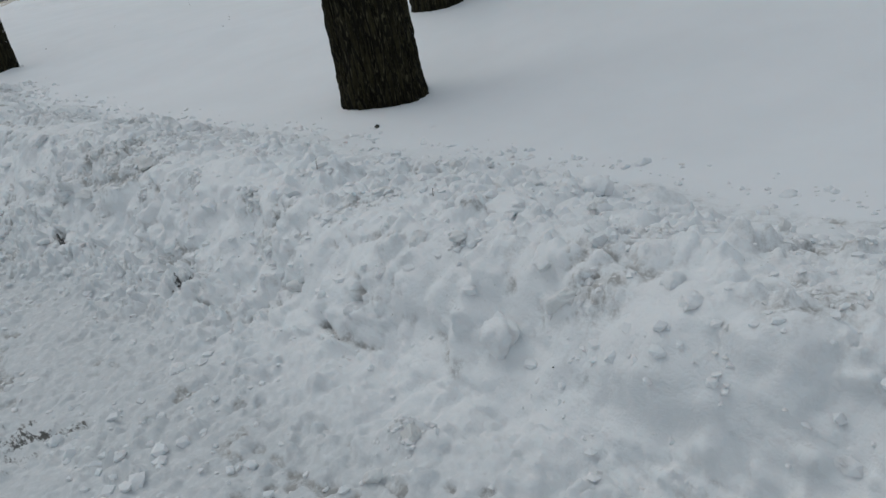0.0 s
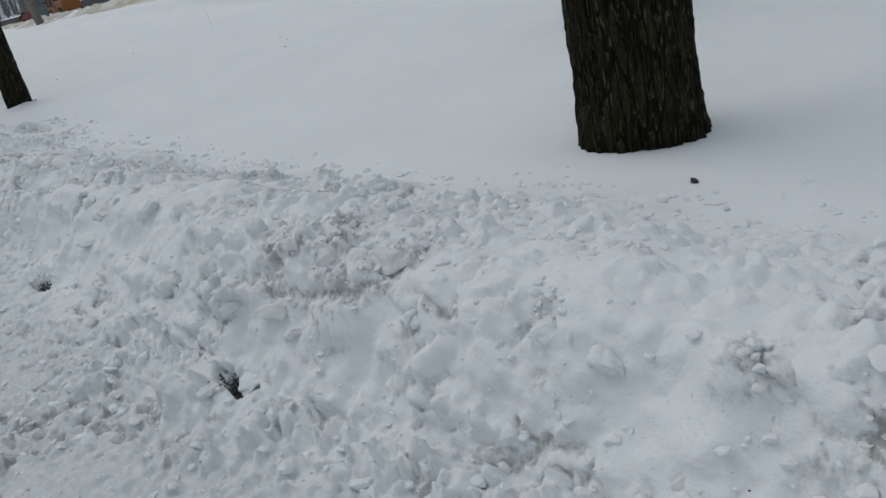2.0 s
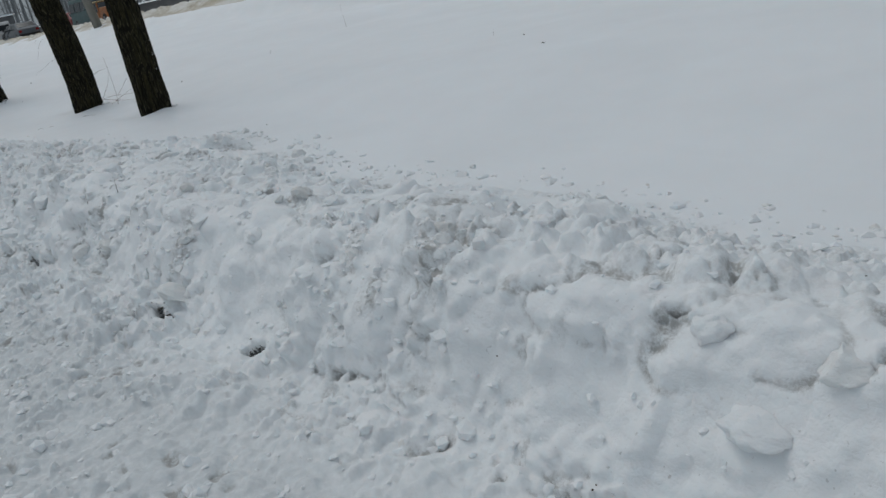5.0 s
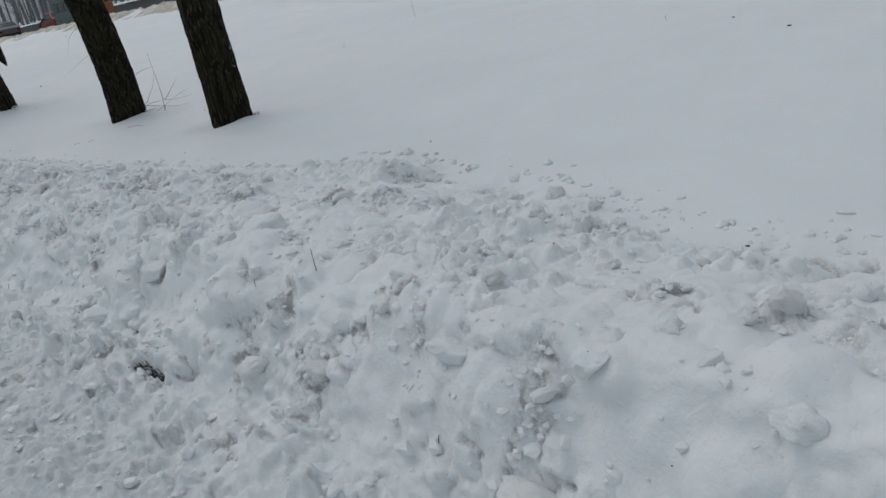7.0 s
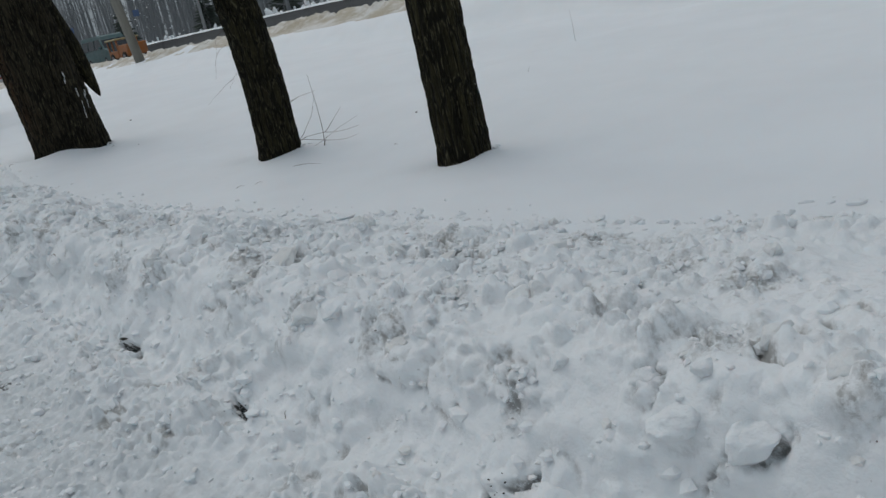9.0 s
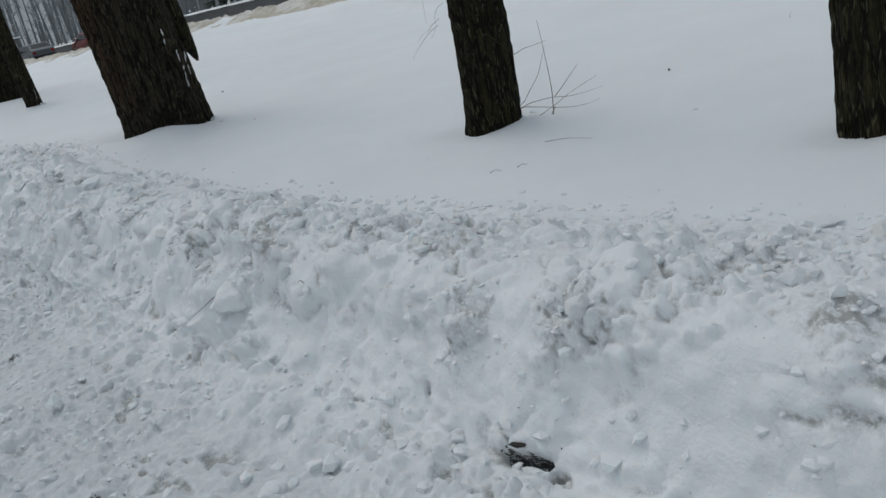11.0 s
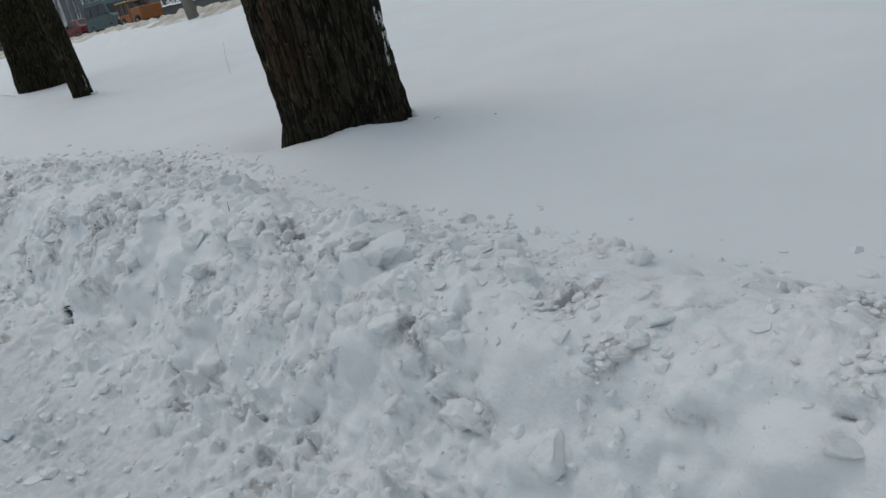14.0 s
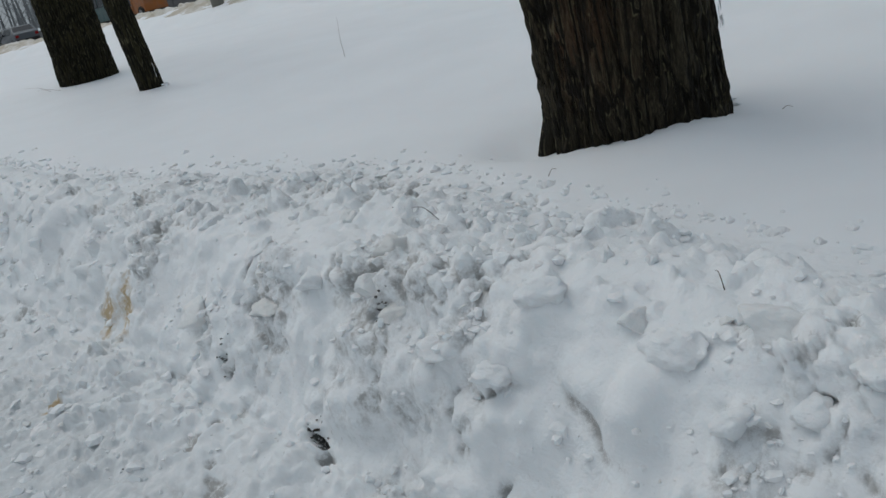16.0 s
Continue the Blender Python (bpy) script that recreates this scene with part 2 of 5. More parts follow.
def grid_mesh(name, xs, ys, z, mat, extra=None):
    """A height field over the lines xs and ys, built at array speed."""
    nx, ny = xs.shape[-1], len(ys)
    co = np.empty((ny, nx, 3), np.float32)
    co[..., 0], co[..., 1], co[..., 2] = xs, ys[:, None], z
    a = (np.arange(ny - 1)[:, None] * nx + np.arange(nx - 1)[None, :]).ravel()
    quads = np.stack([a, a + 1, a + nx + 1, a + nx], 1).astype(np.int32)
    me = bpy.data.meshes.new(name)
    me.vertices.add(nx * ny)
    me.vertices.foreach_set("co", co.ravel())
    me.loops.add(quads.size)
    me.loops.foreach_set("vertex_index", quads.ravel())
    me.polygons.add(len(quads))
    me.polygons.foreach_set("loop_start", np.arange(0, quads.size, 4, dtype=np.int32))
    me.update(calc_edges=True)
    for key, value in (extra or {}).items():
        me.attributes.new(key, "FLOAT", "POINT").data.foreach_set("value", value.astype(np.float32).ravel())
    me.materials.append(mat)
    me.shade_smooth()
    return me


def part(name, bm, mat, parent=None, label="", smooth=False):
    me = bpy.data.meshes.new(name)
    bm.to_mesh(me)
    bm.free()
    me.materials.append(mat)
    if smooth:
        me.shade_smooth()
    ob = new(name, me)
    if parent is not None:
        ob.parent = parent
    if label:
        tagged(ob, label)
    return ob


def box(bm, x0, x1, y0, y1, z0, z1, bevel=0.0):
    r = bmesh.ops.create_cube(bm, size=1, matrix=Matrix.Translation(((x0 + x1) / 2, (y0 + y1) / 2, (z0 + z1) / 2)) @ Matrix.Diagonal((x1 - x0, y1 - y0, z1 - z0, 1)))
    if bevel:
        edges = list({e for v in r["verts"] for e in v.link_edges})
        bmesh.ops.bevel(bm, geom=edges, offset=bevel, segments=2, affect="EDGES", profile=0.5)
    return bm


def tube_data(points, radii, sides=6, verts=None, faces=None, cap=True):
    """A bent, tapering tube appended to verts and faces."""
    verts = [] if verts is None else verts
    faces = [] if faces is None else faces
    base = len(verts)
    pts = [Vector(p) for p in points]
    for k, p in enumerate(pts):
        d = (pts[min(k + 1, len(pts) - 1)] - pts[max(k - 1, 0)]).normalized()
        a = d.cross(Vector((0.31, 0.22, 0.92)) if abs(d.z) < 0.9 else Vector((1, 0, 0))).normalized()
        b = d.cross(a)
        for s in range(sides):
            th = math.tau * s / sides
            verts.append(tuple(p + radii[k] * (math.cos(th) * a + math.sin(th) * b)))
    for k in range(len(pts) - 1):
        for s in range(sides):
            n = (s + 1) % sides
            faces.append((base + k * sides + s, base + k * sides + n, base + (k + 1) * sides + n, base + (k + 1) * sides + s))
    if cap:
        faces.append(tuple(base + s for s in range(sides))[::-1])
        faces.append(tuple(base + (len(pts) - 1) * sides + s for s in range(sides)))
    return verts, faces


def unit_ico(level):
    bm = bmesh.new()
    bmesh.ops.create_icosphere(bm, subdivisions=level, radius=1)
    v, f = np.array([p.co[:] for p in bm.verts]), [tuple(q.index for q in p.verts) for p in bm.faces]
    bm.free()
    return v, f


ICO1, ICO3 = unit_ico(1), unit_ico(4)


def lump(rng, faces_cut=7, rough=0.22):
    """A broken snow lump: a ball cut by random planes, then worn."""
    v, f = ICO3
    v = v.copy()
    for _ in range(faces_cut):
        n = rng.normal(size=3)
        n /= np.linalg.norm(n)
        d = rng.uniform(0.45, 0.8)
        over = np.maximum(v @ n - d, 0)
        v -= over[:, None] * n * 0.93
    shift = Vector((rng.uniform(0, 90), 0, 0))
    for p in v:
        p *= 1 + rough * noise.noise(Vector(p * 2.1) + shift) + 0.4 * rough * noise.noise(Vector(p * 5.5)) + 0.2 * rough * noise.noise(Vector(p * 13))
    return v, f


def Rng(seed):
    return np.random.RandomState(seed)


# ---- snow relief: plain arithmetic shared by ground, bank and everything set on them ----
def ease(a, b, v):
    k = np.clip((v - a) / (b - a), 0, 1)
    return k * k * (3 - 2 * k)


def lattice(ix, iy, seed):
    """A repeatable number from 0 to 1 for each lattice point."""
    n = (ix.astype(np.int64) * 374761393 + iy.astype(np.int64) * 668265263 + seed * 974634777) & 0x7FFFFFFF
    n = ((n ^ (n >> 13)) * 1274126177) & 0x7FFFFFFF
    n = ((n ^ (n >> 16)) * 668265263) & 0x7FFFFFFF
    return ((n ^ (n >> 15)) & 0xFFFFFF) / float(0xFFFFFF)


def vnoise(x, y, seed=0):
    """Smooth noise, about -1 to 1."""
    ix, iy = np.floor(x), np.floor(y)
    fx, fy = x - ix, y - iy
    fx, fy = fx * fx * fx * (fx * (fx * 6 - 15) + 10), fy * fy * fy * (fy * (fy * 6 - 15) + 10)
    a, b = lattice(ix, iy, seed), lattice(ix + 1, iy, seed)
    c, d = lattice(ix, iy + 1, seed), lattice(ix + 1, iy + 1, seed)
    return 2 * (a + (b - a) * fx + (c - a) * fy + (a - b - c + d) * fx * fy) - 1


def fbm(x, y, octaves=4, seed=0):
    total, amp = 0, 0.5
    for k in range(octaves):
        total, amp = total + amp * vnoise(x, y, seed + k), amp * 0.5
        x, y = 2.03 * x + 5.3, 2.03 * y - 3.1
    return total


def plates(x, y, size, seed, tilt=0.6):
    """Broken lumps: cells, each with a height and a slope of its own; also how near the seam between two cells is."""
    wx = x / size + 0.35 * vnoise(x / size * 1.7, y / size * 1.7, seed + 50)
    wy = y / size + 0.35 * vnoise(x / size * 1.7 + 9, y / size * 1.7, seed + 51)
    ix, iy = np.floor(wx), np.floor(wy)
    best = np.full(wx.shape, 9.0)
    second = np.full(wx.shape, 9.0)
    value = np.zeros(wx.shape)
    for dx in (-1, 0, 1):
        for dy in (-1, 0, 1):
            cx, cy = ix + dx, iy + dy
            px, py = cx + 0.15 + 0.7 * lattice(cx, cy, seed), cy + 0.15 + 0.7 * lattice(cx, cy, seed + 1)
            d = np.hypot(wx - px, wy - py)
            h = (lattice(cx, cy, seed + 2) - 0.5) + tilt * ((wx - px) * (2 * lattice(cx, cy, seed + 3) - 1) + (wy - py) * (2 * lattice(cx, cy, seed + 4) - 1)) - 0.14 * d * d
            near = d < best
            second = np.where(near, best, np.minimum(second, d))
            value = np.where(near, h, value)
            best = np.where(near, d, best)
    return value, second - best


def along(y, table):
    return np.interp(y, [p[0] for p in table], [p[1] for p in table])


FOOT = [(0, 1.14), (2.7, 1.1), (3.3, 1.12), (4.2, 1.06), (4.7, 1.0), (5.5, 1.03), (6.9, 1.04), (8, 0.97), (9.2, 0.93), (11.2, 0.94), (11.8, 0.95), (13.2, 0.88), (14.3, 0.88), (15.2, 0.88), (16.2, 0.83), (17.2, 0.87), (18.4, 0.87), (19.6, 0.89), (20.2, 0.9), (20.7, 0.86), (21.7, 0.88), (28, 0.82)]
CREST = [(0, 0.36), (4.6, 0.41), (8, 0.45), (10.5, 0.42), (13, 0.42), (16, 0.45), (18, 0.49), (20, 0.54), (24, 0.62), (28, 0.78)]
LAWN = [(-60, 0.1), (0, 0.12), (4.6, 0.16), (11, 0.29), (14.3, 0.31), (16.5, 0.29), (18.5, 0.35), (20.4, 0.44), (26, 0.63), (28, 0.72), (36, 0.95), (45, 1.02), (70, 1.05)]
PATHWAY = [(-60, 0), (19, 0), (24, 0.1), (28, 0.25), (40, 0.7), (70, 0.9)]
MARGIN = [(0, 2.45), (2, 2.55), (4.5, 2.5), (7.4, 2.3), (8, 2.45), (9.5, 2.28), (10.3, 2.5), (11.7, 2.68), (12.3, 2.3), (13.5, 2.12), (15, 1.93), (16.5, 1.83), (18.9, 1.8), (20, 1.95), (21, 2.1), (22, 1.9), (23.5, 1.5), (28, 1.5)]

BROW = [(-60, 1.05), (22, 1.08), (28, 1.16), (32, 1.17), (36, 1.04), (40, 1.04), (46, 1.08), (70, 1.05)]
HOLLOWS = [(3.21, 4.67, 0.28), (5.22, 6.39, 0.24), (3.11, 14.27, 0.2), (3.21, 16.62, 0.2), (2.79, 20.45, 0.37), (3.31, 26.09, 0.12), (3.65, 28.38, 0.34)]


def lawn(x, y):
    """The smooth snow field that climbs to the road's edge."""
    base = along(y, LAWN)
    rise = np.clip((x - 3.2) / 6.3, 0, 1.2)
    top = along(y, BROW)
    z = base + (top - base) * np.clip(rise, 0, 1) ** 1.1
    z = z + 0.03 * fbm(x * 0.45, y * 0.35, 3, 21) * ease(2.5, 5, x)
    for tx, ty, r in HOLLOWS:
        z = z - 0.035 * np.exp(-((x - tx - 0.35) / (2.2 * r)) ** 2 - ((y - ty + 0.3) / (2.2 * r)) ** 2) + 0.025 * np.exp(-((x - tx + 0.1) / (3 * r)) ** 2 - ((y - ty) / (3 * r)) ** 2)
    for tx, ty in ((3.11, 14.27), (3.21, 16.62)):
        z = z + 0.045 * np.exp(-((x - tx - 0.05) / 0.17) ** 2 - ((y - ty + 0.17) / 0.17) ** 2) - 0.04 * np.exp(-((x - tx + 0.16) / 0.16) ** 2 - ((y - ty - 0.08) / 0.16) ** 2)
    z = z + 0.07 * np.exp(-((x - 2.63) / 0.25) ** 2 - ((y - 20.1) / 0.25) ** 2) - 0.08 * np.exp(-((x - 2.44) / 0.18) ** 2 - ((y - 20.74) / 0.22) ** 2)
    return z


def smooth_relief(x, y):
    """Pathway, bank and lawn before any lumps."""
    foot, crest, edge, low = along(y, FOOT), along(y, CREST), along(y, MARGIN), along(y, PATHWAY)
    low = low - 0.03 * ease(0.1, -0.8, x - foot + 0.2)
    foot = foot + 0.05 * fbm(y * 0.9, y * 0 + 3, 3, 5)
    crest = crest + 0.05 * fbm(y * 0.8, y * 0 + 8, 3, 6)
    field = lawn(x, y)
    back = field + (crest - along(y, LAWN)) * (1 - ease(foot + 0.35, edge, x)) * 0.9
    top = np.minimum(crest, back + 0.02) * 0.5 + np.minimum(crest, back) * 0.5
    return low + (top - low) * (0.1 * ease(foot - 0.4, foot + 0.05, x) + 0.9 * ease(foot - 0.04, foot + 0.3, x))


# ---- the ground: one sheet of snow from the pathway over the lawn to the horizon ----
def rough_zone(x, y):
    """Where the ploughed bank lies: 0 on pathway and lawn, 1 on the bank."""
    foot, edge = along(y, FOOT), along(y, MARGIN)
    wobble = 0.16 * fbm(x * 3.1, y * 2.3, 3, 61)
    return ease(foot - 0.5, foot - 0.02, x) * (1 - ease(edge - 0.28, edge + 0.1, x + wobble))


def ground_height(x, y):
    z = smooth_relief(x, y)
    roadside = 1.03 + 0 * x
    z = np.where(x > 10.2, z + (roadside - z) * ease(10.2, 10.8, x), z)
    windrow = 0.2 * np.exp(-((x - 11.9) / 0.75) ** 2) * (0.75 + 0.6 * fbm(x * 0.8, y * 0.45, 3, 71)) + 0.10 * np.clip(fbm(x * 2.2, y * 1.9, 3, 72), 0, 1) * np.exp(-((x - 11.9) / 0.9) ** 2)
    z = z + windrow
    z = z - 0.14 * ease(12.9, 13.4, x) * (1 - ease(26.5, 26.9, x))
    behind = ease(27.4, 34, x)
    return z + behind * (0.55 + 0.25 * fbm(x * 0.12, y * 0.1, 3, 73))


def steps(*runs):
    out = []
    for a, b, n in runs:
        out += list(np.linspace(a, b, n, endpoint=False))
    return np.array(out + [runs[-1][1]])


gx = steps((-3000, -300, 6), (-300, -40, 8), (-40, -4, 18), (-4, -0.5, 14), (-0.5, 4, 45), (4, 10.5, 40), (10.5, 13.5, 30), (13.5, 28, 30), (28, 60, 22), (60, 400, 10), (400, 3000, 5))
gy = steps((-3000, -300, 5), (-300, -30, 8), (-30, -2, 20), (-2, 32, 170), (32, 75, 170), (75, 140, 60), (140, 400, 15), (400, 3000, 6))
GX, GY = np.meshgrid(gx, gy)
gz = ground_height(GX, GY)
far_fade = ease(150, 300, np.hypot(GX, GY))
gz = gz * (1 - far_fade) + 1.2 * far_fade
under = (GX > -1.2) & (GX < 2.62) & (GY > -7.4) & (GY < 27.4)
gz = gz - 0.12 * under
ground = new("ground", grid_mesh("ground", gx, gy, gz, snow_fresh))
tagged(ground, "smooth fresh white snow covering a gently rising lawn", "snow field", kind="structure")

# ---- the ploughed snow bank beside the cleared pathway ----
# hollows at the bank's foot, coloured for soil and shade, and cracks between its blocks: x, y, half length, half width,
# turn
HOLES = [(1.03, 3.25, 0.058, 0.02, -46), (0.95, 4.76, 0.085, 0.034, 15), (0.95, 6.84, 0.085, 0.036, 2), (0.97, 8.47, 0.052, 0.015, -34), (0.94, 9.25, 0.085, 0.018, 2), (0.89, 11.03, 0.085, 0.016, 2), (0.89, 11.17, 0.085, 0.019, 0), (0.86, 11.61, 0.055, 0.013, 80), (0.92, 11.91, 0.063, 0.013, 40), (0.85, 13.15, 0.082, 0.018, 18), (0.88, 14.3, 0.085, 0.017, -7), (0.83, 16.34, 0.058, 0.016, -10), (0.93, 16.95, 0.018, 0.008, 14), (1.08, 20.11, 0.042, 0.011, -45), (0.88, 20.3, 0.055, 0.013, 31), (0.92, 20.82, 0.036, 0.014, -74)]
CRACKS_A = [(1.49, 0.63, 0.029, 0.007, -4), (1.49, 0.83, 0.057, 0.007, -29), (1.76, 0.86, 0.085, 0.01, 60), (1.37, 1.23, 0.026, 0.01, -50), (1.12, 2.23, 0.038, 0.007, -24), (1.16, 2.49, 0.072, 0.011, -54), (1.15, 2.57, 0.06, 0.009, 5), (1.07, 2.7, 0.042, 0.015, -51), (0.99, 3, 0.055, 0.01, -16), (1.64, 3.71, 0.055, 0.014, 29), (1.11, 3.81, 0.041, 0.006, -7), (0.9, 4.02, 0.085, 0.009, -44), (0.97, 4.66, 0.03, 0.013, -86), (1.08, 4.94, 0.066, 0.007, -61), (1.12, 5.42, 0.068, 0.01, -37), (0.88, 5.66, 0.062, 0.008, -24), (0.62, 5.69, 0.085, 0.006, 70), (1.29, 6.32, 0.08, 0.01, -60)]
CRACKS_B = [(1.31, 6.8, 0.085, 0.011, -51), (1, 7.92, 0.085, 0.018, -17), (1.51, 8.12, 0.029, 0.006, 36), (1.41, 8.13, 0.069, 0.006, 41), (1.31, 8.5, 0.061, 0.006, 21), (1.48, 9.06, 0.085, 0.006, 35), (1.02, 9.12, 0.02, 0.007, -40), (0.5, 9.22, 0.019, 0.005, -82), (1.61, 9.22, 0.025, 0.007, -29), (1.19, 9.51, 0.05, 0.006, 53), (1.14, 9.59, 0.037, 0.006, -14), (1.56, 9.8, 0.057, 0.007, -44), (1.04, 10.13, 0.036, 0.007, 2), (1.04, 10.98, 0.021, 0.008, 78), (1.41, 11.25, 0.061, 0.006, 41), (1.1, 11.27, 0.085, 0.016, -49), (1.52, 11.27, 0.085, 0.009, 33), (1.27, 11.34, 0.075, 0.011, 38)]
CRACKS_C = [(1.07, 11.36, 0.085, 0.006, -65), (1.3, 11.52, 0.033, 0.008, 26), (1.24, 11.64, 0.023, 0.007, -43), (0.98, 11.84, 0.067, 0.014, -59), (1.04, 12.16, 0.023, 0.008, 68), (1.25, 12.37, 0.035, 0.005, 36), (1.03, 12.41, 0.061, 0.01, -2), (1.1, 12.6, 0.021, 0.007, -59), (0.96, 12.69, 0.033, 0.009, 86), (0.95, 12.77, 0.02, 0.006, -5), (1.26, 12.94, 0.071, 0.006, -78), (1.1, 13, 0.038, 0.007, 56), (1.82, 13.05, 0.063, 0.011, 19), (1.31, 13.38, 0.047, 0.007, -45), (0.87, 14.18, 0.051, 0.013, 0), (0.64, 14.34, 0.045, 0.008, 79), (0.91, 14.37, 0.048, 0.009, 41), (0.93, 14.7, 0.03, 0.009, 89)]
CRACKS_D = [(0.84, 15.02, 0.047, 0.015, -39), (1.18, 15.61, 0.083, 0.011, 31), (0.97, 15.61, 0.032, 0.008, 9), (0.98, 15.9, 0.038, 0.006, -74), (1.02, 16.11, 0.077, 0.016, -35), (0.45, 16.2, 0.053, 0.016, -89), (1.24, 16.21, 0.036, 0.006, -79), (1.02, 16.29, 0.085, 0.011, -49), (1.04, 16.5, 0.038, 0.007, -46), (1.28, 16.6, 0.063, 0.009, 42), (1.06, 16.61, 0.022, 0.007, -46), (1.39, 16.72, 0.085, 0.007, 31), (1.09, 16.76, 0.036, 0.007, 4), (1.82, 17.25, 0.023, 0.007, 43), (1.28, 17.51, 0.049, 0.006, -72), (1.09, 17.9, 0.046, 0.015, -60), (1.3, 18.02, 0.057, 0.006, 61), (1.1, 18.38, 0.049, 0.008, -48)]
CRACKS_E = [(1.03, 18.42, 0.061, 0.006, -43), (0.84, 18.53, 0.069, 0.014, -15), (1.24, 18.71, 0.085, 0.018, 8), (1.21, 18.8, 0.083, 0.012, 61), (0.75, 18.82, 0.03, 0.007, 60), (0.73, 18.9, 0.044, 0.015, -63), (1.24, 18.94, 0.036, 0.011, 82), (1.1, 18.94, 0.026, 0.005, -17), (1.34, 19.02, 0.023, 0.007, 86), (0.86, 19.11, 0.023, 0.008, 1), (1.07, 19.12, 0.019, 0.006, -36), (1.64, 19.59, 0.032, 0.006, -11), (0.93, 19.61, 0.03, 0.009, -49), (1.03, 19.66, 0.075, 0.005, -35), (0.95, 19.77, 0.036, 0.007, -52), (1.17, 19.8, 0.044, 0.009, 44), (1.17, 19.94, 0.029, 0.007, -85), (0.44, 20.13, 0.029, 0.015, 81)]
CRACKS_F = [(1.12, 20.22, 0.081, 0.027, -39), (0.85, 20.24, 0.06, 0.015, 28), (1.03, 20.66, 0.085, 0.017, -35), (0.91, 20.78, 0.047, 0.012, -51), (1.07, 20.8, 0.057, 0.011, -90), (1.3, 21.05, 0.043, 0.006, -5), (0.69, 21.69, 0.037, 0.007, -50), (1.16, 21.76, 0.085, 0.008, -34)]
CRACKS = CRACKS_A + CRACKS_B + CRACKS_C + CRACKS_D + CRACKS_E + CRACKS_F
# soiled patches and bare scrapes: x, y, radius; smooth mounds: x, y, width, height
DIRT_A = [(1.54, 0.69, 0.041), (1.82, 0.87, 0.059), (1.35, 1.21, 0.055), (1.63, 1.25, 0.048), (0.88, 1.54, 0.041), (1.37, 1.74, 0.022), (1.62, 2.43, 0.04), (1.46, 2.47, 0.071), (1.27, 2.78, 0.05), (1.35, 3.05, 0.039), (1.69, 3.61, 0.056), (1.34, 3.63, 0.032), (1.72, 3.87, 0.033), (1.31, 4.3, 0.072), (1.66, 4.48, 0.039), (1.31, 4.49, 0.062), (1.47, 4.6, 0.036), (1.28, 4.72, 0.06), (1.78, 5.36, 0.063), (2.15, 7.35, 0.063), (1.27, 7.61, 0.07), (1.16, 7.82, 0.027), (2.2, 7.96, 0.056), (1.24, 8.04, 0.039), (1.57, 8.11, 0.061), (1.35, 8.28, 0.044), (1.56, 8.7, 0.052), (1.79, 8.81, 0.038), (1.56, 8.89, 0.04), (1.56, 9.21, 0.043)]
DIRT_B = [(1.14, 9.29, 0.05), (1.17, 9.69, 0.028), (2.04, 9.72, 0.043), (1.2, 9.89, 0.048), (1.04, 10.13, 0.04), (1.15, 10.38, 0.042), (1.02, 10.51, 0.04), (1.99, 10.63, 0.037), (1.4, 10.66, 0.029), (1.93, 10.8, 0.043), (1.82, 11.02, 0.049), (1.2, 11.1, 0.041), (1.29, 11.47, 0.057), (1.69, 11.6, 0.068), (1.85, 11.92, 0.066), (1.07, 11.95, 0.029), (1.31, 12.4, 0.051), (2.06, 12.49, 0.063), (1.13, 12.55, 0.059), (1.63, 12.6, 0.048), (1.75, 12.84, 0.052), (1.1, 12.98, 0.044), (1.89, 13.06, 0.085), (1.13, 13.38, 0.062), (1.99, 13.47, 0.047), (1.35, 13.49, 0.061), (1.21, 13.57, 0.082), (0.86, 13.58, 0.039), (1.49, 13.97, 0.093), (1.1, 14.28, 0.047)]
DIRT_C = [(1.05, 14.62, 0.052), (1.25, 14.94, 0.057), (1.28, 15.38, 0.078), (1.15, 15.8, 0.061), (1.36, 16.01, 0.035), (1.65, 16.11, 0.059), (1.26, 16.23, 0.035), (1.03, 16.26, 0.041), (1.04, 16.48, 0.032), (1.18, 16.74, 0.039), (1.55, 16.86, 0.061), (0.9, 16.91, 0.031), (1.12, 17.26, 0.028), (1.29, 17.51, 0.056), (1.47, 17.85, 0.043), (1.09, 17.86, 0.033), (1.3, 18.01, 0.021), (1.04, 18.55, 0.054), (0.84, 18.59, 0.037), (1.23, 18.69, 0.055), (1.8, 18.8, 0.042), (1.02, 19.02, 0.039), (1.22, 19.1, 0.039), (1.65, 19.6, 0.035), (1.09, 19.77, 0.021), (0.83, 19.95, 0.036), (1.11, 20.12, 0.1), (1.26, 20.28, 0.062), (1.04, 20.64, 0.074), (1.76, 20.74, 0.057)]
DIRT_D = [(0.97, 20.95, 0.03), (1.63, 20.98, 0.082), (1.67, 21.23, 0.052), (1.1, 21.54, 0.07), (1.27, 21.97, 0.079)]
DIRT = DIRT_A + DIRT_B + DIRT_C + DIRT_D
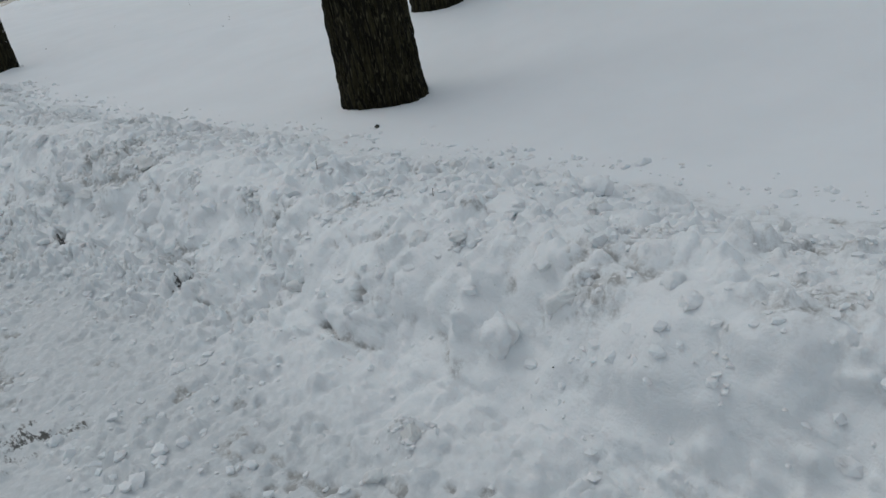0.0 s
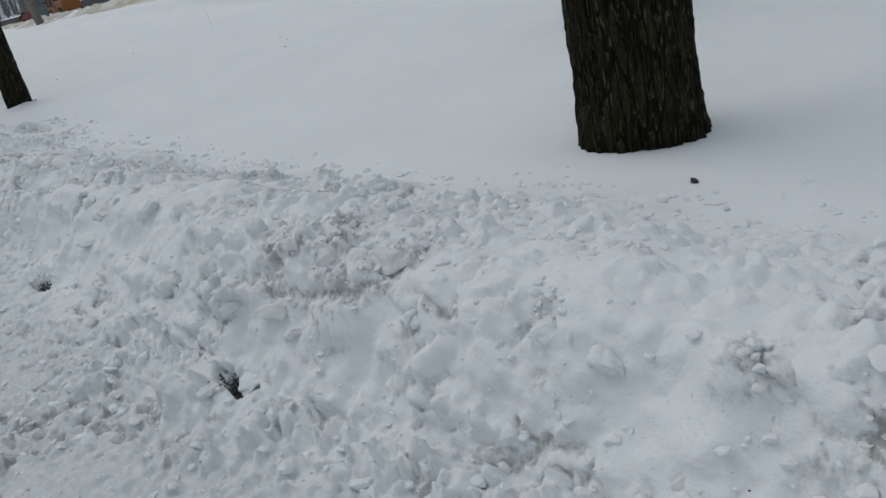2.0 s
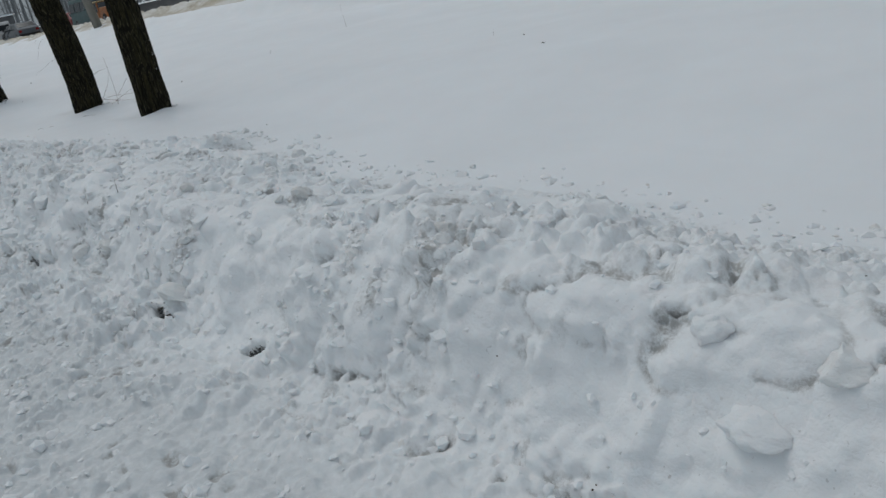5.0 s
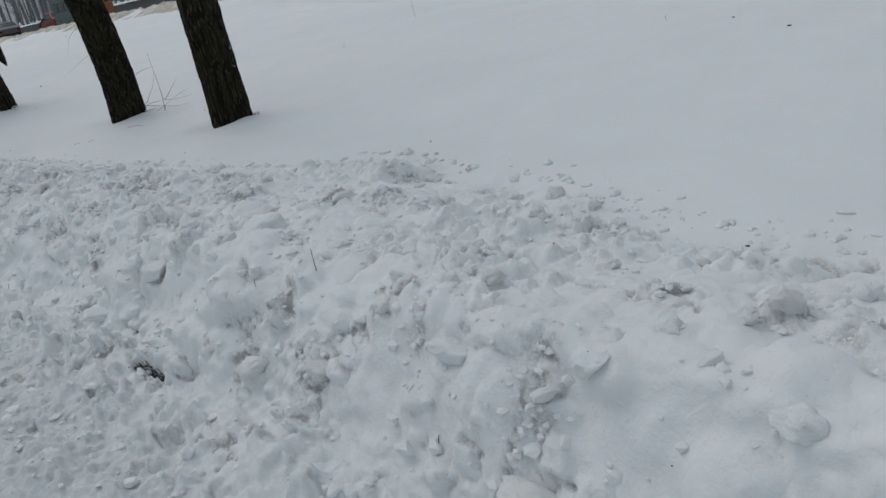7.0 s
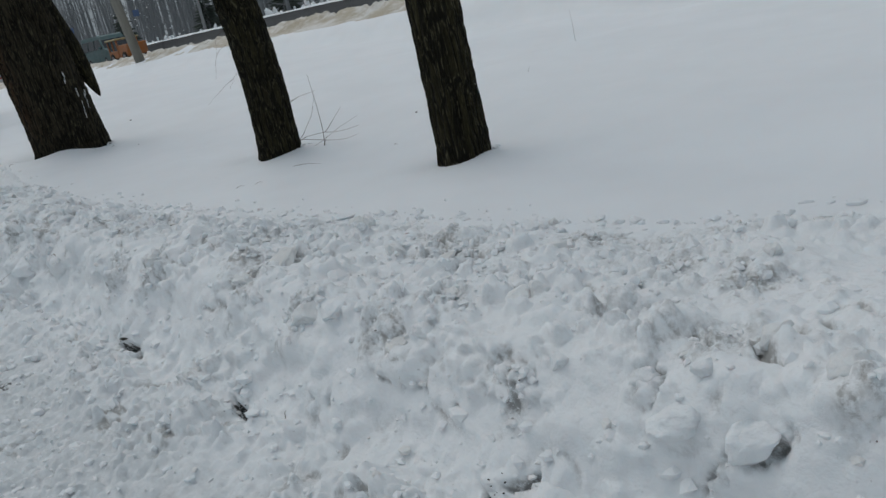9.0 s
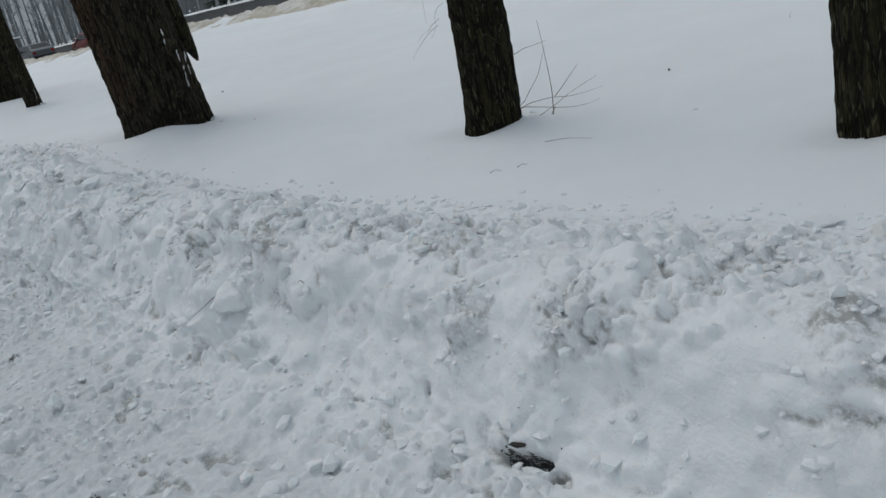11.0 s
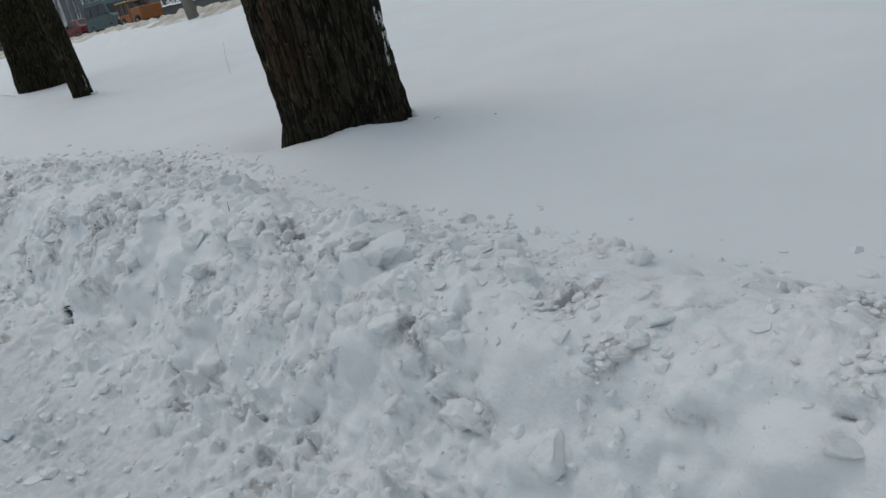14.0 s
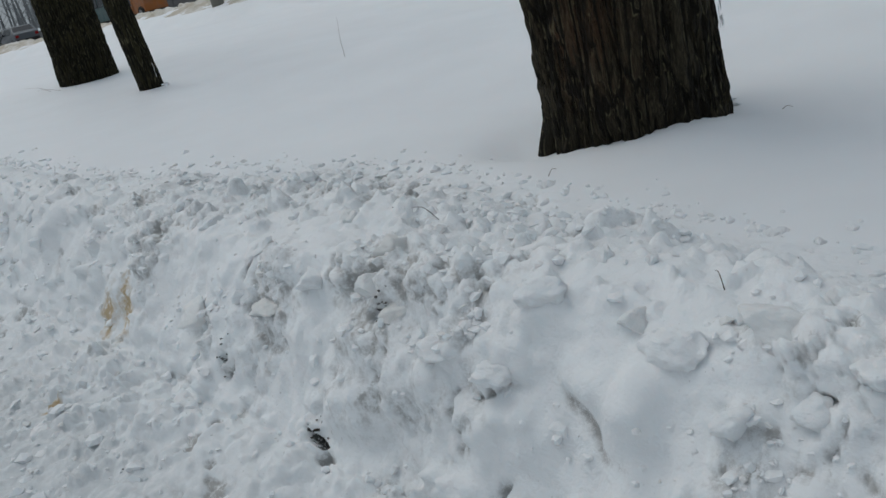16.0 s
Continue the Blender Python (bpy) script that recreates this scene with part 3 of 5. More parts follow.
MOUNDS_A = [(1.36, 0.69, 0.23, 0.04), (1.28, 1, 0.358, 0.05), (1.12, 1.13, 0.286, 0.03), (1.15, 1.7, 0.268, 0.04), (1.77, 1.95, 0.176, 0.04), (1.33, 2.66, 0.198, 0.04), (1.23, 3.14, 0.283, 0.03), (1.23, 3.76, 0.209, 0.04), (1.18, 4.31, 0.253, 0.03), (1.99, 5.16, 0.191, 0.04), (1.59, 5.86, 0.254, 0.03), (1.51, 7.84, 0.382, 0.07), (1.09, 7.85, 0.249, 0.03), (1.22, 8.21, 0.178, 0.05), (1.33, 8.73, 0.198, 0.05), (1.12, 8.8, 0.231, 0.03), (1.19, 9.11, 0.162, 0.04), (1.23, 10.35, 0.159, 0.04), (1.11, 10.7, 0.132, 0.03), (1.34, 10.75, 0.169, 0.04), (1.49, 11.19, 0.168, 0.03), (1.06, 12.42, 0.166, 0.04)]
MOUNDS_B = [(1.03, 12.98, 0.263, 0.03), (1.33, 14.15, 0.232, 0.04), (1.06, 14.91, 0.222, 0.03), (1.1, 15.27, 0.202, 0.04), (0.96, 16.06, 0.306, 0.06), (1.32, 16.41, 0.162, 0.03), (1.05, 16.83, 0.208, 0.05), (1.09, 17.36, 0.279, 0.04), (1.3, 18.35, 0.248, 0.03), (0.97, 18.71, 0.307, 0.03), (1.06, 19.29, 0.212, 0.04), (0.99, 19.59, 0.224, 0.04), (0.96, 20.15, 0.269, 0.03)]
MOUNDS = MOUNDS_A + MOUNDS_B
SCRAPES = [(0.65, 14.35, 0.042), (0.14, 14.61, 0.11), (0.27, 14.68, 0.18), (0.16, 15.39, 0.107), (0.36, 17.11, 0.048), (0.48, 17.67, 0.031), (0.12, 17.75, 0.102), (0.24, 2.76, 0.12), (0.08, 1.9, 0.2), (0.12, 18.4, 0.1), (0.3, 4.85, 0.08), (0.79, 18.46, 0.06)]
# stretches of soft unbroken snow on the face: x, y, radius
SOFT = [(1.23, 0.98, 0.25), (1.25, 1.25, 0.13), (1.22, 1.8, 0.16), (1.21, 2.25, 0.12), (1.35, 2.34, 0.1), (1.24, 2.45, 0.17), (1.23, 3.05, 0.16), (1.3, 3.83, 0.15), (1.2, 4.23, 0.19), (1.1, 7.88, 0.17), (1.09, 8.51, 0.16), (1.14, 8.97, 0.18), (1.03, 9.79, 0.17), (1.21, 10.59, 0.11), (1.11, 10.87, 0.19), (1.08, 11.66, 0.1), (1.06, 12.66, 0.1), (1.01, 13.01, 0.16), (0.99, 13.75, 0.14), (1.08, 15.49, 0.11), (1.05, 16.83, 0.12), (0.92, 17.22, 0.12), (1.1, 17.42, 0.17), (0.99, 18.03, 0.15), (0.96, 18.68, 0.15), (1.07, 19.3, 0.11), (1, 19.59, 0.14), (0.97, 20.14, 0.14)]
STAINS = [(0.92, 21.83, 0.05), (0.94, 21.66, 0.06), (0.52, 21.54, 0.04)]


def spots(x, y, table, power=2):
    total = np.zeros(x.shape)
    for sx, sy, r in table:
        near = np.abs(y - sy) < 4 * r
        rows = near.any(axis=1) if near.ndim == 2 else near
        d = np.hypot(x[rows] - sx, (y[rows] - sy)) / r
        d = d * (1 + 0.5 * vnoise(x[rows] * 14, y[rows] * 14, int(sy * 10)))
        total[rows] = np.maximum(total[rows], np.exp(-np.abs(d) ** power))
    return total


def slots(u, y, table, sharp):
    """Elongated hollows with steep sides, on the bank's own surface."""
    total = np.zeros(u.shape)
    for sx, sy, length, width, turn in table:
        rows = slice(*np.searchsorted(y[:, 0], (sy - 0.3, sy + 0.3)))
        if rows.stop <= rows.start:
            continue
        su = sx + 0.9 * float(smooth_relief(np.array([sx]), np.array([sy]))[0])
        c, s = math.cos(radians(turn)), math.sin(radians(turn))
        a, b = y[rows] - sy, u[rows] - su
        a, b = a * c + b * s, b * c - a * s + 0.35 * width * vnoise(a * 40, b * 40, int(90 * sy))
        d = np.sqrt((a / length) ** 2 + (b / width) ** 2) * (1 + 0.3 * vnoise(y[rows] * 45, u[rows] * 45, int(70 * sy)))
        total[rows] = np.maximum(total[rows], min(1, width / 0.014) * np.exp(-d ** sharp) * (1 if sharp > 2.5 else ease(-0.5, 0.1, vnoise(y[rows] * 38, u[rows] * 38, 7))))
    return total


def clods(x, y, size, seed, fill):
    """Separate lumps lying about, none in some cells: how high they stand, from 0 to 1, and how near the crease round one is."""
    wx = x / size + 0.22 * vnoise(x / size * 2.3, y / size * 2.3, seed + 50)
    wy = y / size + 0.22 * vnoise(x / size * 2.3 + 9, y / size * 2.3, seed + 51)
    ix, iy = np.floor(wx), np.floor(wy)
    high, crease = np.zeros(wx.shape), np.zeros(wx.shape)
    for dx in (-1, 0, 1):
        for dy in (-1, 0, 1):
            cx, cy = ix + dx, iy + dy
            there = lattice(cx, cy, seed + 5) < fill
            a = math.tau * lattice(cx, cy, seed + 6)
            px, py = wx - cx - 0.2 - 0.6 * lattice(cx, cy, seed), wy - cy - 0.2 - 0.6 * lattice(cx, cy, seed + 1)
            c, s = np.cos(a), np.sin(a)
            r = 0.3 + 0.36 * lattice(cx, cy, seed + 7)
            qx, qy = (px * c + py * s) / r, (py * c - px * s) / (r * (0.6 + 0.4 * lattice(cx, cy, seed + 8)))
            d = np.sqrt(np.sqrt(qx ** 4 + qy ** 4 + 1.2 * qx * qx * qy * qy))
            lift = (0.45 + 0.55 * lattice(cx, cy, seed + 2)) * r * 1.7
            cap = lift * ease(0, 0.55, 1 - d) * (1 + 0.3 * qx * (2 * lattice(cx, cy, seed + 3) - 1) - 0.12 * d * d)
            high = np.maximum(high, there * cap)
            crease = np.maximum(crease, there * np.exp(-((d - 1.02) / 0.13) ** 2) * (0.5 + 0.5 * qx / np.maximum(d, 0.1)))
    return high, crease * (high < 0.3)


def bank_fields(x, y):
    """The broken snow: places pushed out along the slope's normal, and how dirty, shaded, stained and worn they are."""
    foot, edge = along(y, FOOT), along(y, MARGIN)
    zone = rough_zone(x, y)
    base = smooth_relief(x, y)
    across = x - foot
    u = x + 0.9 * base
    crest = zone * ease(0.1, 0.4, across + 0.15 * fbm(u * 4, y * 4, 2, 33))
    face = zone * (1 - ease(0.15, 0.4, across))
    pathway = 1 - ease(foot - 0.45, foot - 0.08, x)
    soiled = spots(x, y, [(a, b, 1.35 * r) for a, b, r in DIRT])
    broken = np.clip(np.maximum(ease(-0.12, 0.2, fbm(u * 1.9, y * 1.5, 3, 40) + 0.14 * crest + 0.06), 1.4 * soiled), 0, 1)
    soft = spots(x, y, SOFT)
    broken = broken * (1 - 0.8 * soft)
    thin = 1 - 0.75 * ease(edge - 0.45, edge, x)
    mound = np.zeros(x.shape)
    for sx, sy, w, up in MOUNDS:
        rows = slice(*np.searchsorted(y[:, 0], (sy - 0.5, sy + 0.5)))
        su = sx + 0.9 * float(smooth_relief(np.array([sx]), np.array([sy]))[0])
        d = np.hypot(u[rows] - su, y[rows] - sy) / (0.5 * w) * (1 + 0.25 * vnoise(u[rows] * 7, y[rows] * 7, int(50 * sy)))
        mound[rows] = np.maximum(mound[rows], up * ease(1.25, 0.35, d))
    smooth = (1 - 0.7 * ease(0.0, 0.03, mound)) * (1 - 0.5 * soft)
    big, big_crease = clods(u, y, 0.3, 100, 0.5)
    mid, mid_crease = clods(u + 0.02 * fbm(u * 12, y * 12, 2, 58), y + 0.02 * fbm(u * 12, y * 12, 2, 59), 0.15, 120, 0.6)
    small, small_crease = clods(u + 0.01 * fbm(u * 25, y * 25, 2, 56), y + 0.01 * fbm(u * 25, y * 25, 2, 57), 0.075, 140, 0.62)
    tiny, tiny_crease = clods(u, y, 0.038, 160, 0.6)
    h = mound * zone + zone * (0.055 * fbm(u * 2.6, y * 2.2, 3, 30) + 0.014 * fbm(u * 7, y * 7, 3, 36) + smooth * 0.007 * fbm(u * 22, y * 22, 3, 55))
    h = h + zone * thin * (0.045 * big * (0.45 + 0.55 * broken) + smooth * broken * (0.046 * mid + 0.032 * small + 0.014 * tiny))
    h = h + zone * thin * (1 - broken) * (0.018 * mid + 0.010 * small * smooth)
    h = h + face * 0.028 * fbm(y * 6.5, u * 1.6, 3, 45)
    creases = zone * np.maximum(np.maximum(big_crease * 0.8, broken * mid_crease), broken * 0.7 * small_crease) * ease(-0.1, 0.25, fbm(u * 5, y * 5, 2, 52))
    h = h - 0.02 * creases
    walked = ease(-1.3, -0.9, x) * (1 - ease(foot - 0.12, foot + 0.12, x))
    churned = 0.45 + 0.55 * ease(-0.15, 0.2, fbm(x * 2.2, y * 1.7, 3, 46))
    h = h + walked * (churned * (0.024 * small + 0.017 * tiny + 0.018 * mid) + 0.008 * np.abs(vnoise(x * 24, y * 24, 47)) + 0.014 * fbm(x * 16, y * 13, 3, 48) + 0.03 * fbm(x * 3, y * 2.2, 3, 49))
    dents = ease(0.25, 0.5, vnoise(x * 26, y * 20, 87)) * ease(-0.1, 0.3, fbm(x * 3, y * 3, 2, 88))
    h = h - walked * 0.014 * dents
    holes, cracks = slots(u, y, HOLES, 3), slots(u, y, [(a, b, c, max(1.2 * d, 0.009), e) for a, b, c, d, e in CRACKS], 2.4)
    lips = slots(u - 0.045, y, [(a, b, 1.1 * c, 1.5 * d, e) for a, b, c, d, e in HOLES], 2)
    h = h + 0.02 * lips * (1 - holes) - 0.085 * holes - 0.055 * cracks
    bare_and_shade = pathway * spots(x, y, SCRAPES) * ease(0.0, 0.3, fbm(x * 24 + 9 * y, y * 9, 3, 84) + 0.08)
    # hollows take the dark colour too, for soil and the shade inside
    bare_and_shade = np.maximum(bare_and_shade, 4.0 * ease(0.4, 0.75, holes))
    scattered = ease(edge - 0.6, edge - 0.1, x) * zone
    # soil on the patches; cracks, creases and dents add painted shade
    dirt_and_shade = soiled * (0.2 + 0.7 * np.maximum(np.maximum(small_crease, tiny_crease), mid_crease)) + 1.0 * cracks + 0.5 * holes + 0.65 * creases
    dirt_and_shade = dirt_and_shade + crest * 0.16 * ease(0.1, 0.4, fbm(u * 1.6 + 3, y * 1.3, 3, 80)) * (0.3 + 0.7 * small) + 0.07 * zone * (0.5 + 0.5 * broken) + 0.06 * scattered
    dirt_and_shade = dirt_and_shade + walked * (0.07 * ease(0.05, 0.35, fbm(x * 2.5, y * 1.2, 3, 82)) + 0.6 * dents * ease(-0.1, 0.3, fbm(x * 5, y * 4, 2, 89)))
    slope = np.gradient(base, axis=1) / np.gradient(x, axis=1)
    slope = np.clip(slope, -1.6, 1.6)
    length = np.sqrt(1 + slope * slope)
    z = base + h / length + 0.004 - 0.010 * ease(2.75, 3.25, x)
    return x - h * slope / length, z, np.clip(dirt_and_shade, 0, 1), spots(x, y, STAINS), np.clip(0.85 * (1 - ease(foot - 0.5, foot + 0.05, x)) + 0.08 * face, 0, 1), np.clip(np.maximum(zone, pathway), 0, 1), bare_and_shade


bx = steps((-1.3, -0.36, 26), (-0.36, -0.1, 16), (-0.1, 0.62, 80), (0.62, 2.2, 205), (2.2, 2.75, 40), (2.75, 3.3, 14))
by = steps((-8, -0.4, 190), (-0.4, 21.8, 2250), (21.8, 27.6, 260))
BX, BY = np.meshgrid(bx, by)
bank_x, bz, bank_dirt_shade, bank_stain, bank_worn, bank_zone, bank_bare_shade = bank_fields(BX, BY)
bank = new("snow_bank", grid_mesh("snow_bank", bank_x, by, bz, snow_bank_mat, {"dirt_and_shade": bank_dirt_shade, "stain": bank_stain, "worn": bank_worn, "zone": bank_zone, "bare_and_shade": bank_bare_shade}))
tagged(bank, "long ploughed bank of lumpy soiled snow beside a trodden pathway", "snow bank", kind="structure")


def surface(x, y):
    """Height of what one sees at a place on bank or lawn."""
    if bx[0] < x < 2.75 and by[0] < y < by[-1]:
        j = min(np.searchsorted(by, y), len(by) - 1)
        return float(bz[j, np.argmin(np.abs(bank_x[j] - x))])
    return float(ground_height(np.array([x]), np.array([y]))[0])


# ---- loose crumbs and lumps of snow ----
def scatter(name, rng, places, mat, label, category, flat=0.75):
    """Many small broken pieces in one mesh."""
    v, f = ICO1
    allv, allf = [], []
    for x, y, r in places:
        p = v * (1 + 0.16 * rng.uniform(-1, 1, (len(v), 1)))
        for _ in range(4):
            n = rng.normal(size=3)
            n /= np.linalg.norm(n)
            p = p - np.maximum(p @ n - rng.uniform(0.3, 0.7), 0)[:, None] * n
        p = p * r * 1.2 * np.array([1, rng.uniform(0.6, 1.1), flat * rng.uniform(0.7, 1.1)])
        a = rng.uniform(0, math.tau)
        c, s = math.cos(a), math.sin(a)
        p = np.stack([p[:, 0] * c - p[:, 1] * s, p[:, 0] * s + p[:, 1] * c, p[:, 2]], 1) + (x, y, surface(x, y) - 0.05 * r)
        b = len(allv)
        allv += [tuple(q) for q in p]
        allf += [tuple(b + k for k in t) for t in f]
    ob = new(name, mesh_from(name, allv, allf, mat, smooth=False))
    return tagged(ob, label, category, kind="stuff")


rng = Rng(11)
crumbs = []
while len(crumbs) < 14000:
    y = rng.uniform(0, 25)
    foot, edge = float(along(y, FOOT)), float(along(y, MARGIN))
    kind = rng.uniform()
    if rng.uniform() < 0.12:
        sx, sy, r = DIRT[rng.randint(len(DIRT))]
        crumbs.append((sx + 1.1 * r * rng.normal(), sy + 1.1 * r * rng.normal(), min(0.005 + rng.exponential(0.006), 0.02)))
        continue
    if kind < 0.62:
        x = rng.uniform(foot + 0.1, edge + 0.05)
        if fbm(np.array([x * 1.9]), np.array([y * 1.5]), 3, 40)[0] < rng.uniform(-0.35, 0.2):
            continue
        r = min(0.006 + rng.exponential(0.007), 0.027)
        if x < foot + 0.55 and rng.uniform() < 0.55:
            continue
    elif kind < 0.66:
        x, r = edge + rng.exponential(0.06), 0.005 + min(rng.exponential(0.008), 0.03)
    else:
        x, r = rng.uniform(foot - 0.9, foot + 0.15), 0.005 + min(rng.exponential(0.007), 0.028)
        if fbm(np.array([x * 2.2]), np.array([y * 1.7]), 3, 46)[0] < rng.uniform(-0.6, 0.1):
            continue
    crumbs.append((x, y, r))
scatter("snow_crumbs", rng, crumbs, snow_lump_mat, "small loose white crumbs of ploughed snow", "snow crumbs")
scatter("soiled_crumbs", Rng(12), [(x + 0.03, y + 0.02, 0.8 * r) for x, y, r in crumbs[::14]], snow_dirty_mat, "small sandy grey crumbs of soiled snow", "snow crumbs")
rng = Rng(13)
grit = []
while len(grit) < 420:
    y = rng.uniform(0, 24)
    foot = float(along(y, FOOT))
    if rng.uniform() < 0.35:
        sx, sy, r = HOLES[rng.randint(len(HOLES))][:3]
        grit.append((sx + rng.normal() * r * 0.35, sy + rng.normal() * r * 0.35, rng.uniform(0.002, 0.005)))
    else:
        x = rng.uniform(foot - 0.7, foot + 0.9)
        if fbm(np.array([x * 2.5]), np.array([y * 1.2]), 3, 82)[0] > 0.1:
            grit.append((x, y, rng.uniform(0.0015, 0.004)))
scatter("grit", rng, grit, grit_mat, "scattered dark grit and gravel in the snow", "grit", 0.6)

LUMP_SHAPES = []
for k in range(10):
    r = Rng(30 + k)
    v, f = lump(r, 6 + k % 4)
    LUMP_SHAPES.append((v, f))
LUMP_MESH = {(k, m.name): mesh_from("snow_block", [tuple(p) for p in v], f, m) for k, (v, f) in enumerate(LUMP_SHAPES) for m in (block_white_mat, block_grey_mat, block_sandy_mat)}


def snow_block(x, y, width, rng, mat=block_white_mat, sunk=0.68, label=""):
    ob = new("snow_block", LUMP_MESH[(rng.randint(len(LUMP_SHAPES)), mat.name)])
    r = width / 2 * 1.12
    s = (r, r * rng.uniform(0.65, 1.0), r * rng.uniform(0.5, 0.85) * (0.75 if width > 0.1 else 1))
    tilt = Euler((rng.uniform(-0.5, 0.5), rng.uniform(-0.5, 0.5), rng.uniform(0, math.tau)))
    ob.matrix_world = Matrix.LocRotScale((x, y, surface(x, y) + s[2] * (0.55 - sunk)), tilt, s)
    tagged(ob, label or {"packed_snow": "broken white block of packed snow on the bank", "grimy_packed_snow": "greyish soiled block of packed snow on the bank",
                         "sandy_packed_snow": "brownish sandy lump of old snow on the bank"}[mat.name], "snow block", "snow blocks on the bank")
    return ob


# blocks on the bank and lumps thrown onto the lawn: x, y, width
BLOCKS_A = [(1.35, 0.92, 0.067), (1.42, 1.03, 0.084), (1.31, 1.29, 0.089), (1.48, 1.3, 0.054), (1.35, 1.39, 0.077), (1.23, 1.49, 0.173), (0.76, 1.51, 0.053), (0.91, 1.52, 0.069), (1.37, 1.74, 0.068), (1.69, 1.87, 0.17), (1.34, 1.92, 0.089), (1.24, 2.02, 0.064), (1.17, 2.09, 0.112), (1.61, 2.48, 0.078), (1.18, 2.52, 0.105), (1.28, 2.54, 0.044), (0.7, 2.64, 0.074), (1.4, 2.82, 0.114), (1.34, 2.99, 0.068), (1.31, 3.42, 0.105), (1.3, 3.58, 0.109), (1.6, 3.78, 0.11), (0.7, 3.87, 0.064), (0.44, 4.01, 0.076), (1.25, 4.07, 0.079), (2.35, 4.08, 0.077), (0.89, 4.48, 0.13), (1.27, 4.48, 0.074), (1.12, 4.53, 0.102), (1.25, 4.63, 0.065)]
BLOCKS_B = [(1.13, 4.65, 0.124), (1, 4.69, 0.106), (1.61, 4.69, 0.086), (1.75, 4.69, 0.08), (1.41, 4.74, 0.074), (0.85, 4.76, 0.072), (2.04, 4.85, 0.08), (1.09, 4.89, 0.084), (1.28, 4.9, 0.093), (0.94, 5.07, 0.089), (2.05, 5.32, 0.194), (1.66, 5.37, 0.093), (1.11, 5.44, 0.079), (0.8, 5.46, 0.098), (1.35, 5.5, 0.101), (1.31, 5.96, 0.126), (1.28, 6.39, 0.127), (1.19, 6.53, 0.157), (1.3, 6.73, 0.123), (1.28, 7.44, 0.068), (1.41, 7.53, 0.073), (1.27, 7.59, 0.058), (0.93, 7.65, 0.166), (1.34, 7.66, 0.073), (2.24, 7.81, 0.081), (2.3, 7.95, 0.075), (1.06, 7.95, 0.103), (1.21, 7.99, 0.057), (1.55, 8.11, 0.096), (1.3, 8.13, 0.055)]
BLOCKS_C = [(1.53, 8.59, 0.075), (1.2, 8.69, 0.104), (1.41, 8.76, 0.059), (1.73, 8.8, 0.064), (1.56, 8.89, 0.08), (1.27, 8.9, 0.071), (1.47, 8.94, 0.072), (1.34, 9.04, 0.073), (1.5, 9.15, 0.106), (1.28, 9.18, 0.14), (1.03, 9.21, 0.188), (1.14, 9.25, 0.071), (1.24, 9.29, 0.066), (1.64, 9.29, 0.061), (1.72, 9.51, 0.088), (1.15, 9.56, 0.113), (1.37, 9.61, 0.091), (1.78, 9.69, 0.105), (2.04, 9.72, 0.066), (1.28, 9.73, 0.108), (1.18, 9.86, 0.078), (1.48, 10, 0.144), (1.06, 10.08, 0.103), (1.73, 10.1, 0.127), (1.42, 10.31, 0.113), (1.14, 10.41, 0.084), (1.01, 10.43, 0.13), (1.47, 10.48, 0.104), (1.31, 10.55, 0.031), (1.16, 10.83, 0.063)]
BLOCKS_D = [(1.25, 10.85, 0.064), (2.02, 10.85, 0.077), (1.4, 10.89, 0.176), (1.17, 10.98, 0.052), (1.49, 11.05, 0.151), (1.21, 11.14, 0.092), (1.87, 11.29, 0.098), (1.12, 11.3, 0.14), (1.33, 11.34, 0.091), (1.18, 11.43, 0.076), (1.09, 11.47, 0.138), (1.16, 11.58, 0.064), (1.87, 11.64, 0.076), (0.97, 11.73, 0.16), (1.92, 11.84, 0.091), (1.16, 11.85, 0.069), (1.4, 12.19, 0.099), (1.17, 12.38, 0.077), (1.35, 12.42, 0.083), (1.12, 12.48, 0.103), (1.9, 12.49, 0.117), (1.16, 12.65, 0.102), (1.13, 12.79, 0.135), (1.44, 12.84, 0.142), (1.12, 12.94, 0.145), (2.08, 12.95, 0.049), (1.31, 13.01, 0.125), (1.89, 13.06, 0.113), (1.6, 13.06, 0.087), (1.93, 13.17, 0.095)]
BLOCKS_E = [(1.08, 13.25, 0.071), (1.99, 13.27, 0.121), (1.12, 13.39, 0.099), (1.53, 13.39, 0.109), (1.33, 13.43, 0.158), (1.95, 13.45, 0.101), (0.84, 13.53, 0.086), (1.38, 13.54, 0.096), (1.83, 13.6, 0.083), (1.43, 13.9, 0.121), (1.09, 14.2, 0.083), (0.44, 14.88, 0.084), (1.26, 14.91, 0.113), (1.26, 15.01, 0.109), (1.32, 15.42, 0.133), (1.03, 15.56, 0.089), (1.18, 15.66, 0.117), (1.74, 15.68, 0.05), (1.17, 15.81, 0.083), (0.94, 15.89, 0.183), (1.73, 15.95, 0.052), (1.56, 16.06, 0.135), (1.02, 16.17, 0.129), (1.25, 16.23, 0.081), (1.02, 16.29, 0.109), (1.28, 16.37, 0.108), (1.1, 16.49, 0.099), (1.06, 16.59, 0.102), (1.79, 16.61, 0.147), (1.43, 16.67, 0.111)]
